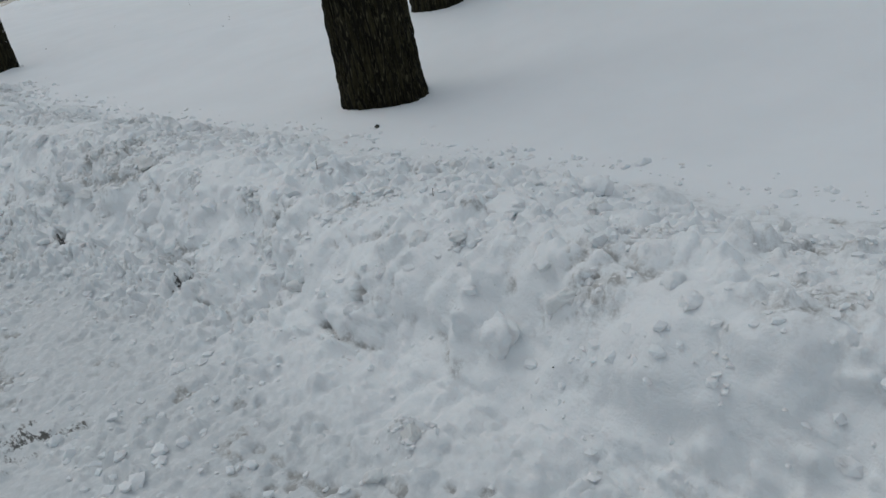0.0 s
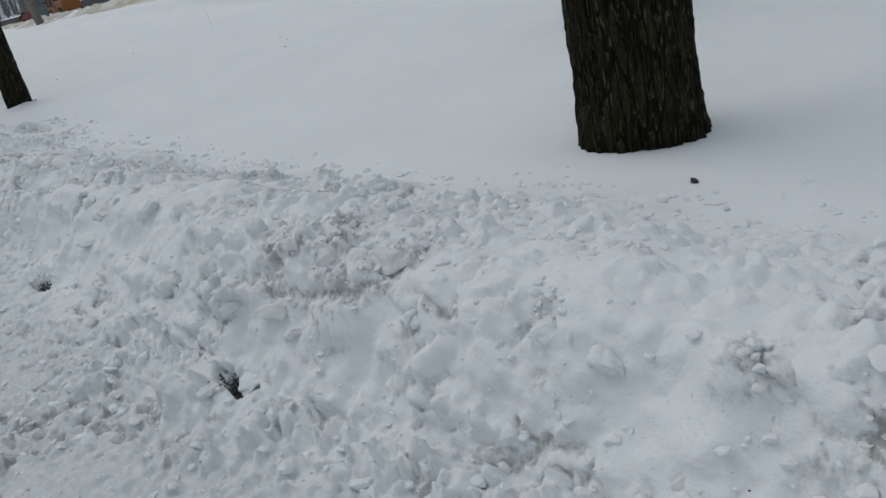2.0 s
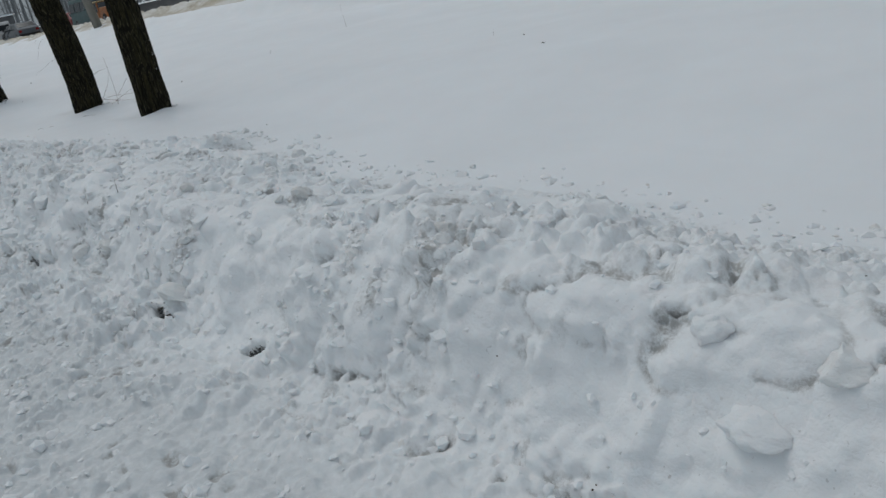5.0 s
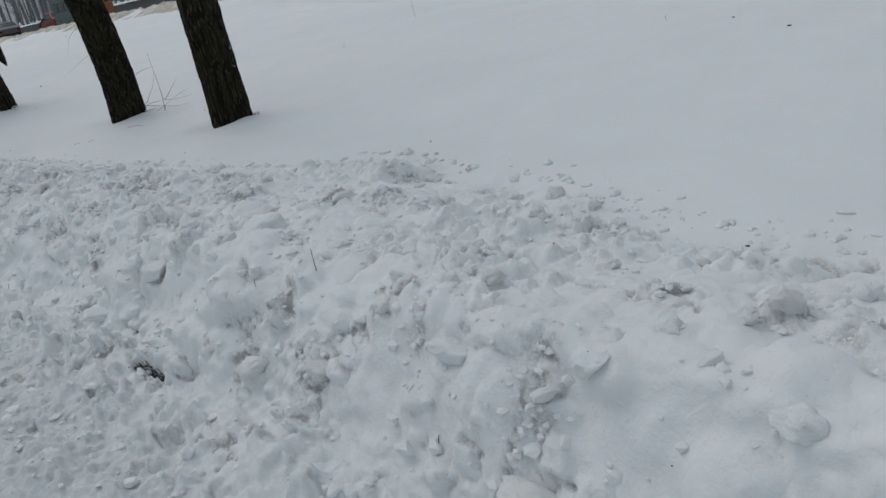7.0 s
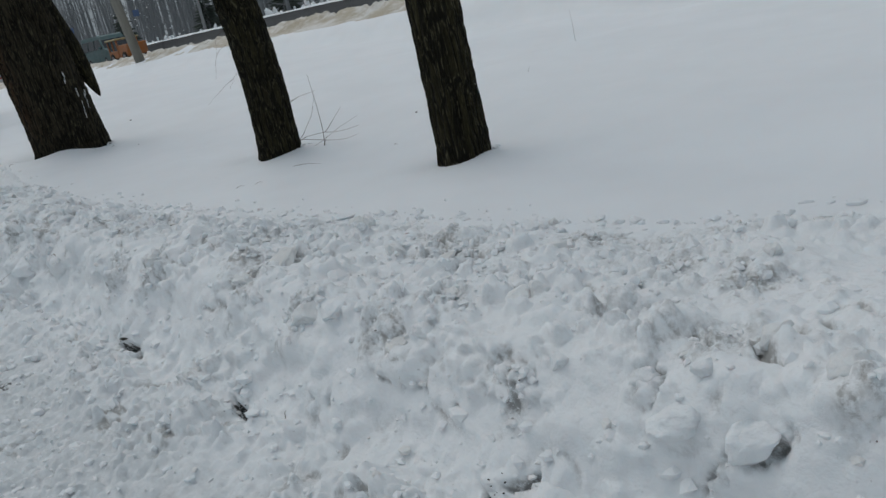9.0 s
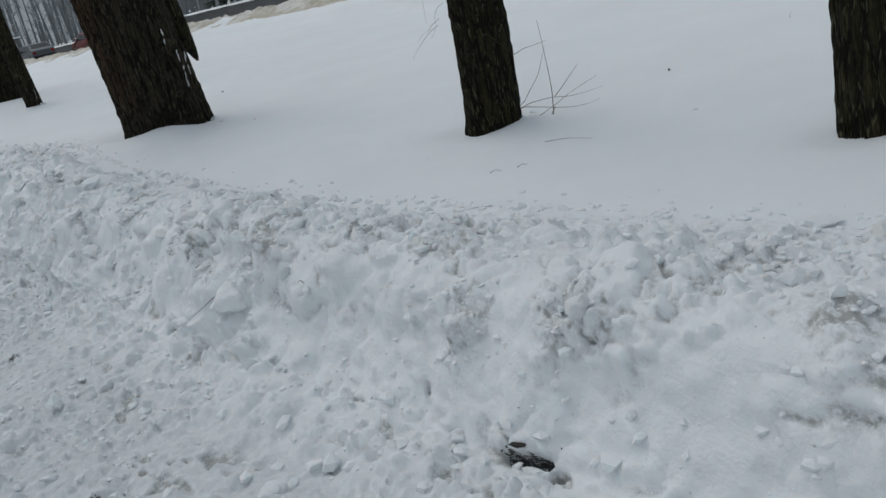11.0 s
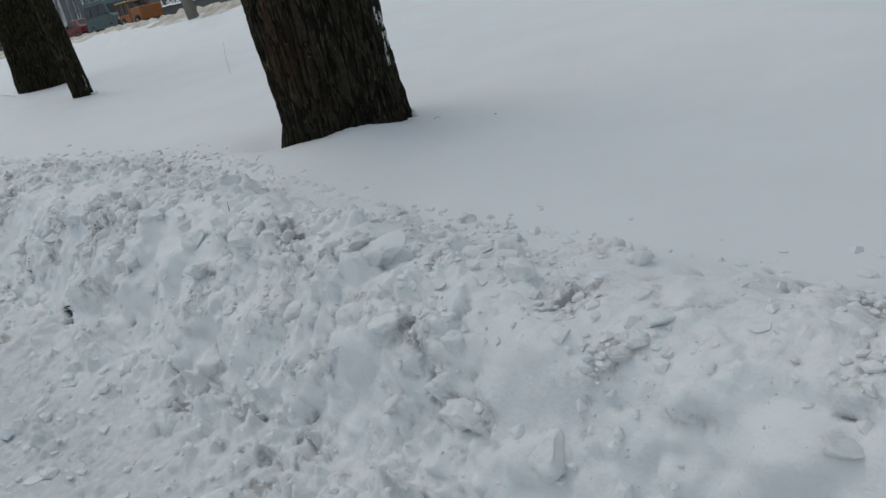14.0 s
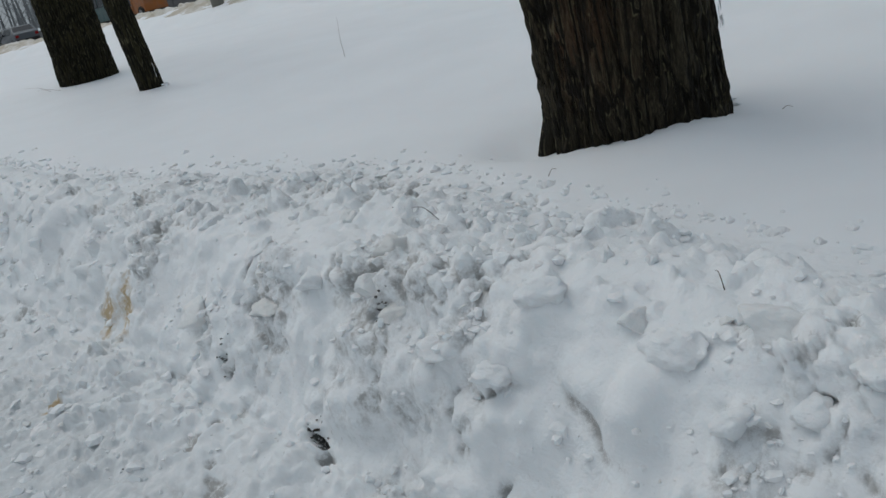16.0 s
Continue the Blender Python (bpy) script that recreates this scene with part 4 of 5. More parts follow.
BLOCKS_F = [(1.06, 16.74, 0.08), (0.9, 16.78, 0.128), (1.25, 17.23, 0.105), (1.13, 17.24, 0.066), (1.61, 17.35, 0.079), (0.98, 17.37, 0.129), (1.61, 17.52, 0.084), (1, 17.65, 0.115), (1.64, 17.66, 0.06), (1.3, 17.67, 0.097), (1.07, 17.72, 0.087), (1.36, 17.75, 0.091), (1.45, 17.87, 0.101), (0.97, 17.91, 0.08), (1.06, 17.99, 0.125), (0.47, 18.18, 0.103), (0.96, 18.19, 0.058), (1.26, 18.23, 0.184), (0.53, 18.3, 0.121), (1.04, 18.45, 0.096), (1.84, 18.45, 0.072), (1.05, 18.54, 0.113), (1.8, 18.8, 0.077), (1.15, 18.85, 0.115), (0.73, 18.93, 0.073), (1.58, 18.94, 0.079), (1.11, 18.96, 0.08), (1.36, 19, 0.072), (0.79, 19.04, 0.085), (1.21, 19.05, 0.169)]
BLOCKS_G = [(1.05, 19.08, 0.1), (1.14, 19.25, 0.149), (1.17, 19.35, 0.072), (1.35, 19.42, 0.059), (1.33, 19.56, 0.081), (1.14, 19.58, 0.109), (0.48, 19.6, 0.104), (1.02, 19.67, 0.112), (1.02, 19.84, 0.119), (1.64, 19.87, 0.095), (1.31, 19.93, 0.068), (1.14, 19.96, 0.066), (1.43, 20.06, 0.065), (1.1, 20.07, 0.123), (1.36, 20.14, 0.057), (1.12, 20.17, 0.114), (1.23, 20.21, 0.145), (1.12, 20.47, 0.146), (1.41, 20.64, 0.095), (1.03, 20.65, 0.145), (1.14, 20.8, 0.131), (1.56, 20.98, 0.096), (0.98, 21.07, 0.154), (1.19, 21.18, 0.107), (0.43, 21.41, 0.103), (1.3, 21.64, 0.097), (1.12, 21.72, 0.11), (1.07, 22.14, 0.135), (1.06, 22.85, 0.141)]
BLOCKS = BLOCKS_A + BLOCKS_B + BLOCKS_C + BLOCKS_D + BLOCKS_E + BLOCKS_F + BLOCKS_G
THROWN_A = [(0.12, 1.53, 0.005), (2.28, 2.16, 0.041), (1.92, 2.27, 0.03), (2.17, 2.29, 0.025), (2.19, 2.66, 0.055), (2.32, 2.66, 0.04), (2.46, 2.67, 0.021), (2.2, 2.75, 0.07), (2.48, 3.8, 0.026), (2.46, 4.05, 0.038), (2.38, 4.14, 0.049), (2.06, 8.71, 0.032), (2.51, 8.84, 0.032), (2.02, 9.08, 0.058), (1.9, 9.31, 0.042), (2.25, 9.98, 0.063), (2.34, 10.25, 0.097), (2.25, 10.39, 0.058), (2.14, 10.65, 0.048), (2.15, 10.83, 0.053), (2.41, 10.91, 0.023), (1.81, 10.94, 0.085), (2.41, 10.95, 0.039), (2.55, 10.96, 0.02), (2.13, 10.98, 0.027), (2.59, 10.99, 0.025), (2.4, 11.02, 0.044), (2.26, 11.16, 0.043), (2.26, 11.24, 0.02), (2.41, 11.33, 0.028)]
THROWN_B = [(2.72, 11.37, 0.023), (2.47, 11.4, 0.038), (2.7, 11.58, 0.07), (2.21, 11.6, 0.017), (1.97, 11.61, 0.023), (2.66, 11.62, 0.044), (2.92, 11.64, 0.02), (2.28, 11.82, 0.03), (2.32, 11.86, 0.045), (2.18, 13.6, 0.015), (1.94, 13.7, 0.067)]
THROWN = THROWN_A + THROWN_B
rng = Rng(14)
for k, (x, y, w) in enumerate(BLOCKS):
    soiled = min(math.hypot(x - dx, y - dy) / r for dx, dy, r in DIRT) < 1.6
    snow_block(x, y, w, rng, (block_grey_mat, block_sandy_mat, block_grey_mat)[k % 3] if soiled else (block_white_mat, block_white_mat, block_grey_mat, block_white_mat)[k % 4], 0.9 if w > 0.1 else 0.72)
for x, y, w in THROWN:
    snow_block(x, y, w, rng, block_grey_mat, 0.3, "small loose lump of snow thrown onto the lawn")
made = 0
while made < 90:
    y = rng.uniform(0.3, 24)
    foot, edge = float(along(y, FOOT)), float(along(y, MARGIN))
    x = rng.uniform(foot + 0.25, edge + 0.05)
    if fbm(np.array([x * 1.9]), np.array([y * 1.5]), 3, 40)[0] < rng.uniform(-0.2, 0.3):
        continue
    snow_block(x, y, 0.035 + min(rng.exponential(0.03), 0.09), rng, (block_white_mat, block_white_mat, block_white_mat, block_white_mat, block_grey_mat, block_sandy_mat)[rng.randint(6)], 0.5)
    made += 1


# ---- trees ----
def wrapped(u, v, per, seed):
    """Smooth noise that closes on itself after per steps in u."""
    iu, iv = np.floor(u), np.floor(v)
    fu, fv = u - iu, v - iv
    fu, fv = fu * fu * (3 - 2 * fu), fv * fv * (3 - 2 * fv)
    a, b = lattice(iu % per, iv, seed), lattice((iu + 1) % per, iv, seed)
    c, d = lattice(iu % per, iv + 1, seed), lattice((iu + 1) % per, iv + 1, seed)
    return 2 * (a + (b - a) * fu + (c - a) * fv + (a - b - c + d) * fu * fv) - 1


def scales(u, v, per, seed):
    """Long bark plates round a trunk: a tone for each, and how far its seam is."""
    iu, iv = np.floor(u), np.floor(v)
    best, second, tone = np.full(u.shape, 9.0), np.full(u.shape, 9.0), np.zeros(u.shape)
    for du in (-1, 0, 1):
        for dv in (-1, 0, 1):
            cu, cv = (iu + du) % per, iv + dv
            d = np.hypot(u - (iu + du) - 0.1 - 0.8 * lattice(cu, cv, seed), v - cv - 0.1 - 0.8 * lattice(cu, cv, seed + 1))
            near = d < best
            second = np.where(near, best, np.minimum(second, d))
            tone = np.where(near, lattice(cu, cv, seed + 2), tone)
            best = np.where(near, d, best)
    return tone, second - best


def trunk_mesh(name, radius, lean, height, seed, mat, flare=0.2, depth=0.35, around=200, bare=None, curve=0.0, ridge_size=1.0, tip=0.0):
    """A trunk with fissured bark. lean: metres sideways per metre up, (x, y)."""
    zs = steps((-depth, 1.5, int((1.5 + depth) / 0.009)), (1.5, height, 50))
    th = np.linspace(0, math.tau, around, endpoint=False)
    TH, Z = np.meshgrid(th, zs)
    per = max(8, int(math.tau * radius / (0.033 * ridge_size)))
    u = TH / math.tau * per
    warp = 0.6 * wrapped(u * 0.5 % (per // 2), Z * 3.0, per // 2, seed + 1) + 0.3 * wrapped(u, Z * 9, per, seed + 2)
    lines = 0
    for k, (slant, many, tall, weight) in enumerate(((1.3, 1, 2.6, 1.0), (-1.0, 1, 3.2, 0.95), (0.8, 2, 4.5, 0.75), (-0.9, 2, 6.0, 0.6))):
        n = wrapped((many * (u + warp + slant * Z / ridge_size)) % (many * per), Z * tall / ridge_size, many * per, seed + 3 + 7 * k)
        lines = np.maximum(lines, weight * np.exp(-(n / 0.24) ** 2) * (0.75 + 0.25 * wrapped(u, Z * 14, per, seed + 60 + k)))
    n3 = wrapped((4 * u) % (4 * per), Z * 22, 4 * per, seed + 5)
    tone, seam = scales((u + warp) % per, Z / (0.12 * ridge_size), per, seed + 3)
    ridge = 0.68 * lines + 0.18 * tone * (1 - np.exp(-(seam / 0.2) ** 2)) + 0.10 * n3 + 0.08 * wrapped((2 * u) % (2 * per), Z * 40, 2 * per, seed + 8) + 0.1
    deep = min(0.034, radius * 0.11)
    lobes = 1 + 0.05 * np.sin(2 * TH + seed) + 0.035 * np.sin(3 * TH + 2 * seed) + flare * np.exp(-np.maximum(Z + 0.05, 0) / 0.16) * (0.55 + 0.45 * np.sin(3 * TH + seed * 1.7))
    taper = 1 - 0.055 * Z - 0.25 * ease(2.3, height, Z)
    R = radius * lobes * taper + deep * (1.15 * ridge - 0.7)
    R = R + 0.07 * radius * wrapped(u, Z * 6, per, seed + 90) * np.exp(-np.maximum(Z, 0) / 0.09)
    if tip:
        R = R * np.clip((Z + depth) / tip, 0.02, 1) ** 0.6
    low = np.clip(Z, 0, 1.2)
    X = R * np.cos(TH) + lean[0] * Z + curve * low * (low - 1.2)
    Y = R * np.sin(TH) + lean[1] * Z
    nz, n = Z.shape
    co = np.stack([X, Y, Z], -1).astype(np.float32)
    a = (np.arange(nz - 1)[:, None] * n + np.arange(n)[None, :])
    b = (np.arange(nz - 1)[:, None] * n + (np.arange(n)[None, :] + 1) % n)
    quads = np.stack([a, b, b + n, a + n], -1).reshape(-1, 4).astype(np.int32)
    me = bpy.data.meshes.new(name)
    me.vertices.add(nz * n)
    me.vertices.foreach_set("co", co.ravel())
    me.loops.add(quads.size)
    me.loops.foreach_set("vertex_index", quads.ravel())
    me.polygons.add(len(quads))
    me.polygons.foreach_set("loop_start", np.arange(0, quads.size, 4, dtype=np.int32))
    me.update(calc_edges=True)
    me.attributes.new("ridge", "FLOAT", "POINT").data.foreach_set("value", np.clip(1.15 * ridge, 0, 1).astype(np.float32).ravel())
    if bare:
        d = np.angle(np.exp(1j * (TH - bare[0]))) / bare[1]
        strip = np.exp(-d ** 2) * ease(0.05, 0.5, Z) * (0.55 + 0.6 * wrapped(u * 0.5 % (per // 2), Z * 1.3, per // 2, 9))
        me.attributes.new("bare", "FLOAT", "POINT").data.foreach_set("value", np.clip(strip, 0, 1).astype(np.float32).ravel())
    me.materials.append(mat)
    me.shade_smooth()
    return me


def limb(tree, start, direction, length, radius, seed):
    """A bare limb with side branches."""
    r = random.Random(seed)
    verts, faces = [], []

    def grow(p, d, ln, rad, level):
        pts, radii = [p], [rad]
        for k in range(6):
            d = (d + Vector((r.uniform(-0.2, 0.2), r.uniform(-0.2, 0.2), r.uniform(-0.05, 0.2)))).normalized()
            p = p + d * (ln / 6)
            pts.append(p)
            radii.append(rad * (1 - 0.14 * (k + 1)))
            if level < 2 and k > 0:
                side = (d + Vector((r.uniform(-1, 1), r.uniform(-1, 1), r.uniform(-0.2, 0.6)))).normalized()
                grow(p, side, ln * r.uniform(0.35, 0.6), radii[-1] * 0.55, level + 1)
        tube_data(pts, radii, 6 if level == 0 else 4, verts, faces)

    grow(Vector(start), Vector(direction).normalized(), length, radius, 0)
    ob = new("limb", mesh_from("limb", verts, faces, bark_dark))
    ob.parent = tree
    return ob


def snow_flake(tree, where, size, rng, bits=5):
    verts, faces = [], []
    for _ in range(bits):
        v, f = LUMP_SHAPES[rng.randint(len(LUMP_SHAPES))]
        q = v * np.array(size) * rng.uniform(0.2, 0.6, 3) * (1, 1, 0.7) + np.array(size) * rng.uniform(-0.9, 0.9, 3)
        b = len(verts)
        verts += [tuple(p) for p in q]
        faces += [tuple(b + k for k in t) for t in f]
    ob = new("snow_patch", mesh_from("snow_patch", verts, faces, snow_lump_mat))
    ob.location = where
    ob.parent = tree
    return tagged(ob, "small patch of snow caught in the bark")


def willow(x, y, radius, lean, seed, label, mat=bark_dark, flare=0.2, height=7.0, bare=None, around=200, flakes=9, curve=0.0, ridge_size=1.0, limbs=6):
    z = surface(x, y)
    tree = tagged(new("tree"), label, "tree", "bare trees on the snowy lawn")
    tree.location = (x, y, z)
    t = new("trunk", trunk_mesh("trunk", radius, lean, height, seed, mat, flare, around=around, bare=bare, curve=curve, ridge_size=ridge_size))
    t.parent = tree
    r = random.Random(seed)
    for k in range(limbs):
        h = height * (0.5 + 0.5 * (k + 1) / limbs)
        a = r.uniform(0, math.tau)
        limb(tree, (lean[0] * h, lean[1] * h, h - 0.1), (math.cos(a), math.sin(a), r.uniform(0.6, 1.4)), r.uniform(2, 3.5), radius * 0.32, seed * 31 + k)
    rng = Rng(seed + 200)
    for k in range(flakes):
        h = rng.uniform(0.03, 1.15)
        a = radians(-48 + rng.normal() * 11)
        rr = radius * (1 - 0.05 * h) * 0.965
        snow_flake(tree, (rr * math.cos(a) + lean[0] * h, rr * math.sin(a) + lean[1] * h, h), (rng.uniform(0.004, 0.009), rng.uniform(0.004, 0.009), rng.uniform(0.015, 0.1)), rng, 9)
    for k in range(min(flakes, 4)):
        a = radians(-40 + 18 * k + rng.normal() * 5)
        s = rng.uniform(0.03, 0.06)
        snow_flake(tree, ((radius + 0.02) * math.cos(a), (radius + 0.02) * math.sin(a), surface(x + radius * math.cos(a), y + radius * math.sin(a)) - z - 0.1 * s), (s, s, 0.6 * s), rng)
    return tree


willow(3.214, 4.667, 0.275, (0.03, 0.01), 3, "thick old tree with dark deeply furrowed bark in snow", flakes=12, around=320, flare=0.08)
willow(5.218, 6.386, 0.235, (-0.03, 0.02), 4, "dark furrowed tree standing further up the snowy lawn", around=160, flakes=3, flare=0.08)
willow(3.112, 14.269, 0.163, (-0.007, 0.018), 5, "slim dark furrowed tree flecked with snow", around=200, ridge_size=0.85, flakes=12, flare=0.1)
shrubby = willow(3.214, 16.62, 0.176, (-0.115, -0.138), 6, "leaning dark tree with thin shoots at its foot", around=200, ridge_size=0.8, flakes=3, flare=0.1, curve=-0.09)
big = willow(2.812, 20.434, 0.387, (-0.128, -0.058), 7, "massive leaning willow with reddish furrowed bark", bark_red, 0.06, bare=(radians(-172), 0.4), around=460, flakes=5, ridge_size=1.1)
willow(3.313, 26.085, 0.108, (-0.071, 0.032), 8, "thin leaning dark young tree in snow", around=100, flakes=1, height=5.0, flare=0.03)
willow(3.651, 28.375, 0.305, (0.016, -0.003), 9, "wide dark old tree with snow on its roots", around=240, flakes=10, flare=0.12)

# the second stem of the big willow, hanging behind its trunk and ending in a point
stem = new("second_stem", trunk_mesh("second_stem", 0.14, (-0.3, 0.0), 5.0, 17, bark_dark, 0.0, 0.0, 120, tip=0.6))
stem.location = (0.51, 0.128, 0.5)
stem.parent = big
rv, rf = tube_data([(-0.14, 0.13, 0.36), (-0.19, 0.18, 0.18), (-0.24, 0.22, 0.06), (-0.28, 0.26, -0.03), (-0.32, 0.3, -0.12)], [0.1, 0.1, 0.085, 0.06, 0.03], 16)
root = new("root", mesh_from("root", rv, rf, bark_red))
root.parent = big
tagged(stem, "dark second stem ending in a broken point")


def twig(parent, points, radius, name="twig"):
    pts = [Vector(p) for p in points]
    fine = []
    for k in range(len(pts) - 1):
        p0, p1, p2, p3 = pts[max(k - 1, 0)], pts[k], pts[k + 1], pts[min(k + 2, len(pts) - 1)]
        for s in range(5):
            q = s / 5
            fine.append(0.5 * (2 * p1 + (p2 - p0) * q + (2 * p0 - 5 * p1 + 4 * p2 - p3) * q * q + (3 * p1 - p0 - 3 * p2 + p3) * q ** 3))
    fine.append(pts[-1])
    v, f = tube_data(fine, [radius * (1 - 0.75 * k / len(fine)) for k in range(len(fine))], 5)
    ob = new(name, mesh_from(name, v, f, twig_mat))
    if parent is not None:
        ob.parent = parent
    return ob


r = random.Random(5)
# long shoots at one side of the leaning tree: reach from its foot, height above the snow
SHOOTS = [((0.12, 0.09), (0.196, 0.13), (0.241, 0.19), (0.31, 0.28), (0.345, 0.36), (0.38, 0.44)), ((0.359, -0.12), (0.376, 0.03), (0.389, 0.16), (0.387, 0.31), (0.38, 0.43), (0.37, 0.6)),
          ((0.1, -0.03), (0.185, 0.0), (0.27, 0.026), (0.384, 0.07), (0.5, 0.13), (0.593, 0.17), (0.667, 0.2)), ((0.12, 0.08), (0.193, 0.1), (0.26, 0.12), (0.387, 0.125), (0.485, 0.11), (0.6, 0.117), (0.68, 0.13)),
          ((0.12, 0.11), (0.2, 0.106), (0.328, 0.075), (0.455, 0.047), (0.557, 0.042), (0.66, 0.06)), ((0.387, 0.125), (0.445, 0.18), (0.51, 0.246), (0.568, 0.3)), ((0.384, 0.07), (0.348, 0.015), (0.307, -0.04), (0.281, -0.1)),
          ((0.12, 0.4), (0.224, 0.44), (0.264, 0.452), (0.327, 0.46), (0.4, 0.47))]
foot_z = shrubby.location.z
for k, run in enumerate(SHOOTS):
    twig(shrubby, [(0.75 * q + 0.012 * math.sin(9 * q + k), -0.66 * q + 0.012 * math.cos(8 * q + k), h + 0.29 - foot_z) for q, h in run], 0.0036 if k == 1 else 0.0026, "shoot")
for k in range(7):
    a = radians(r.uniform(60, 300))
    h = r.uniform(0.55, 1.2)
    p = Vector((0.15 * math.cos(a) - 0.06 * h, 0.15 * math.sin(a) + 0.08 * h, h))
    d = Vector((math.cos(a), math.sin(a), -0.2)).normalized()
    pts = [p]
    for s in range(4):
        d = (d + Vector((r.uniform(-0.4, 0.4), r.uniform(-0.4, 0.4), r.uniform(-0.5, 0.2)))).normalized()
        pts.append(pts[-1] + d * 0.09)
    twig(shrubby, pts, 0.0013)


# ---- dry stalks, twigs and bits on the snow ----
def stalk(x, y, height, lean, label="thin dry grass stalk poking out of the snow"):
    z = surface(x, y)
    pts = [(0, 0, -0.06), (lean * 0.2, 0.01, height * 0.5), (lean, 0.0, height)]
    v, f = tube_data(pts, [0.0015, 0.0012, 0.0007], 5)
    ob = new("grass_stalk", mesh_from("grass_stalk", v, f, grass_mat))
    ob.location = (x, y, z)
    return tagged(ob, label, "grass stalk", "dry stalks on the lawn")


for x, y, h, l in ((7.4, 16.9, 0.34, -0.03), (4.1, 24.1, 0.32, 0.02), (5.4, 15.8, 0.05, 0.02), (5.8, 12.0, 0.05, 0.01)):
    stalk(x, y, h, l)


def fallen_twig(x, y, length, turn, rise, label="thin brown twig lying on the snow"):
    z = surface(x, y)
    c, s = math.cos(radians(turn)), math.sin(radians(turn))
    ob = twig(None, [(0, 0, 0), (c * length * 0.5, s * length * 0.5, rise * 0.7 + 0.01), (c * length, s * length, rise)], 0.0016, "fallen_twig")
    ob.location = (x, y, z + 0.004)
    return tagged(ob, label, "twig", "twigs on the snow")


for x, y, n, a, h in ((2.9, 15.92, 0.27, -75, 0.0), (2.45, 15.71, 0.06, -26, 0.0), (1.25, 10.3, 0.02, 60, 0.07), (1.02, 9.53, 0.01, 0, 0.025), (1.15, 10.55, 0.01, 30, 0.02), (0.9, 15.97, 0.12, 160, -0.06), (1.0, 15.4, 0.03, 200, 0.01),
                      (1.5, 20.3, 0.08, 120, 0.05), (1.3, 19.22, 0.03, 60, 0.035), (1.55, 2.82, 0.02, 40, 0.04), (1.63, 2.19, 0.02, 40, 0.02), (0.53, 5.62, 0.07, -66, 0.0), (0.88, 12.87, 0.01, 0, 0.02), (3.41, 15.34, 0.04, -90, 0.0),
                      (3.06, 19.94, 0.04, -45, 0.0), (2.08, 20.34, 0.05, 0, 0.01), (2.35, 15.8, 0.06, -36, 0.0), (3.15, 28.25, 0.3, 200, 0.1), (3.2, 28.1, 0.22, 160, 0.05), (3.3, 27.9, 0.16, 240, 0.12)):
    fallen_twig(x, y, n, a, h)


def clod(x, y, size, seed, label):
    rng = Rng(seed)
    v, f = LUMP_SHAPES[seed % len(LUMP_SHAPES)]
    ob = new("soil_clod", mesh_from("soil_clod", [tuple(p) for p in v * np.array([size, size * 0.55, size * 0.28])], f, soil_mat))
    ob.matrix_world = pose(x, y, surface(x, y) + size * 0.2, 0, 0, rng.uniform(0, 180))
    return tagged(ob, label, "soil clod", "dark bits on the snow")


for k, (x, y, s) in enumerate(((2.7, 4.07, 0.028), (5.0, 2.2, 0.02), (5.25, 2.05, 0.02), (5.0, 10.6, 0.016), (5.4, 11.2, 0.016), (4.2, 16.0, 0.02), (3.9, 21.4, 0.022), (2.17, 9.33, 0.009), (2.56, 10.98, 0.012), (3.22, 19.59, 0.01), (0.48, 6.52, 0.01), (0.39, 17.51, 0.009), (1.8, 2.96, 0.009))):
    clod(x, y, s, 60 + k, "small dark frozen clod lying on fresh snow")

for k, (x, y, s) in enumerate([p[:3] for p in HOLES[::2]]):
    ob = clod(x, y, 0.3 * s, 80 + k, "dark frozen soil showing in a hollow of the snow")
    ob.location.z -= 0.12 * s


# ---- road, barrier, lamp posts ----
road_y = np.array([-200.0, -60, 0, 20, 40, 60, 80, 114])
road_x = np.array([13.2, 16, 19, 22, 26.4])
RX = np.meshgrid(road_x, road_y)[0]
road = new("road", grid_mesh("road", road_x, road_y, 0.98 + 0 * RX + 0.03 * np.sin((RX - 13.2) / 13.2 * math.pi), asphalt_mat))
tagged(road, "wet grey asphalt road with slush streaks", "road", kind="structure")
bm = bmesh.new()
for k in range(33):
    y = -20 + k * 4.0
    box(bm, 27.0, 27.3, y + 0.01, y + 3.99, 0.9, 1.9, 0.03)
part("road_barrier", bm, barrier_mat)
tagged(bpy.data.objects["road_barrier"], "low grey concrete barrier along the far roadside", "barrier", kind="structure")
cap_x, cap_y = np.linspace(26.95, 28.3, 9), np.arange(-20, 112.1, 0.5)
CX, CY = np.meshgrid(cap_x, cap_y)
cap = new("barrier_snow", grid_mesh("barrier_snow", cap_x, cap_y, 1.89 + 0.12 * np.sin(np.clip((CX - 26.95) / 1.35, 0, 1) * math.pi) + 0.05 * fbm(CX * 2, CY * 0.8, 3, 90) , snow_fresh))
tagged(cap, "white ridge of snow lying on the barrier", "snow ridge", kind="structure")

# sandy windrow thrown up by ploughs along the near roadside
wx, wy = np.linspace(10.75, 13.5, 40), steps((-40, 10, 150), (10, 110, 900))
WX, WY = np.meshgrid(wx, wy)
wcell, _ = plates(WX, WY, 0.38, 300, 0.6)
wcell2, _ = plates(WX, WY, 0.18, 310, 0.6)
hump = np.exp(-((WX - 12.0 - 0.25 * fbm(WY * 0.3, WY * 0 + 1, 2, 91)) / 0.7) ** 2)
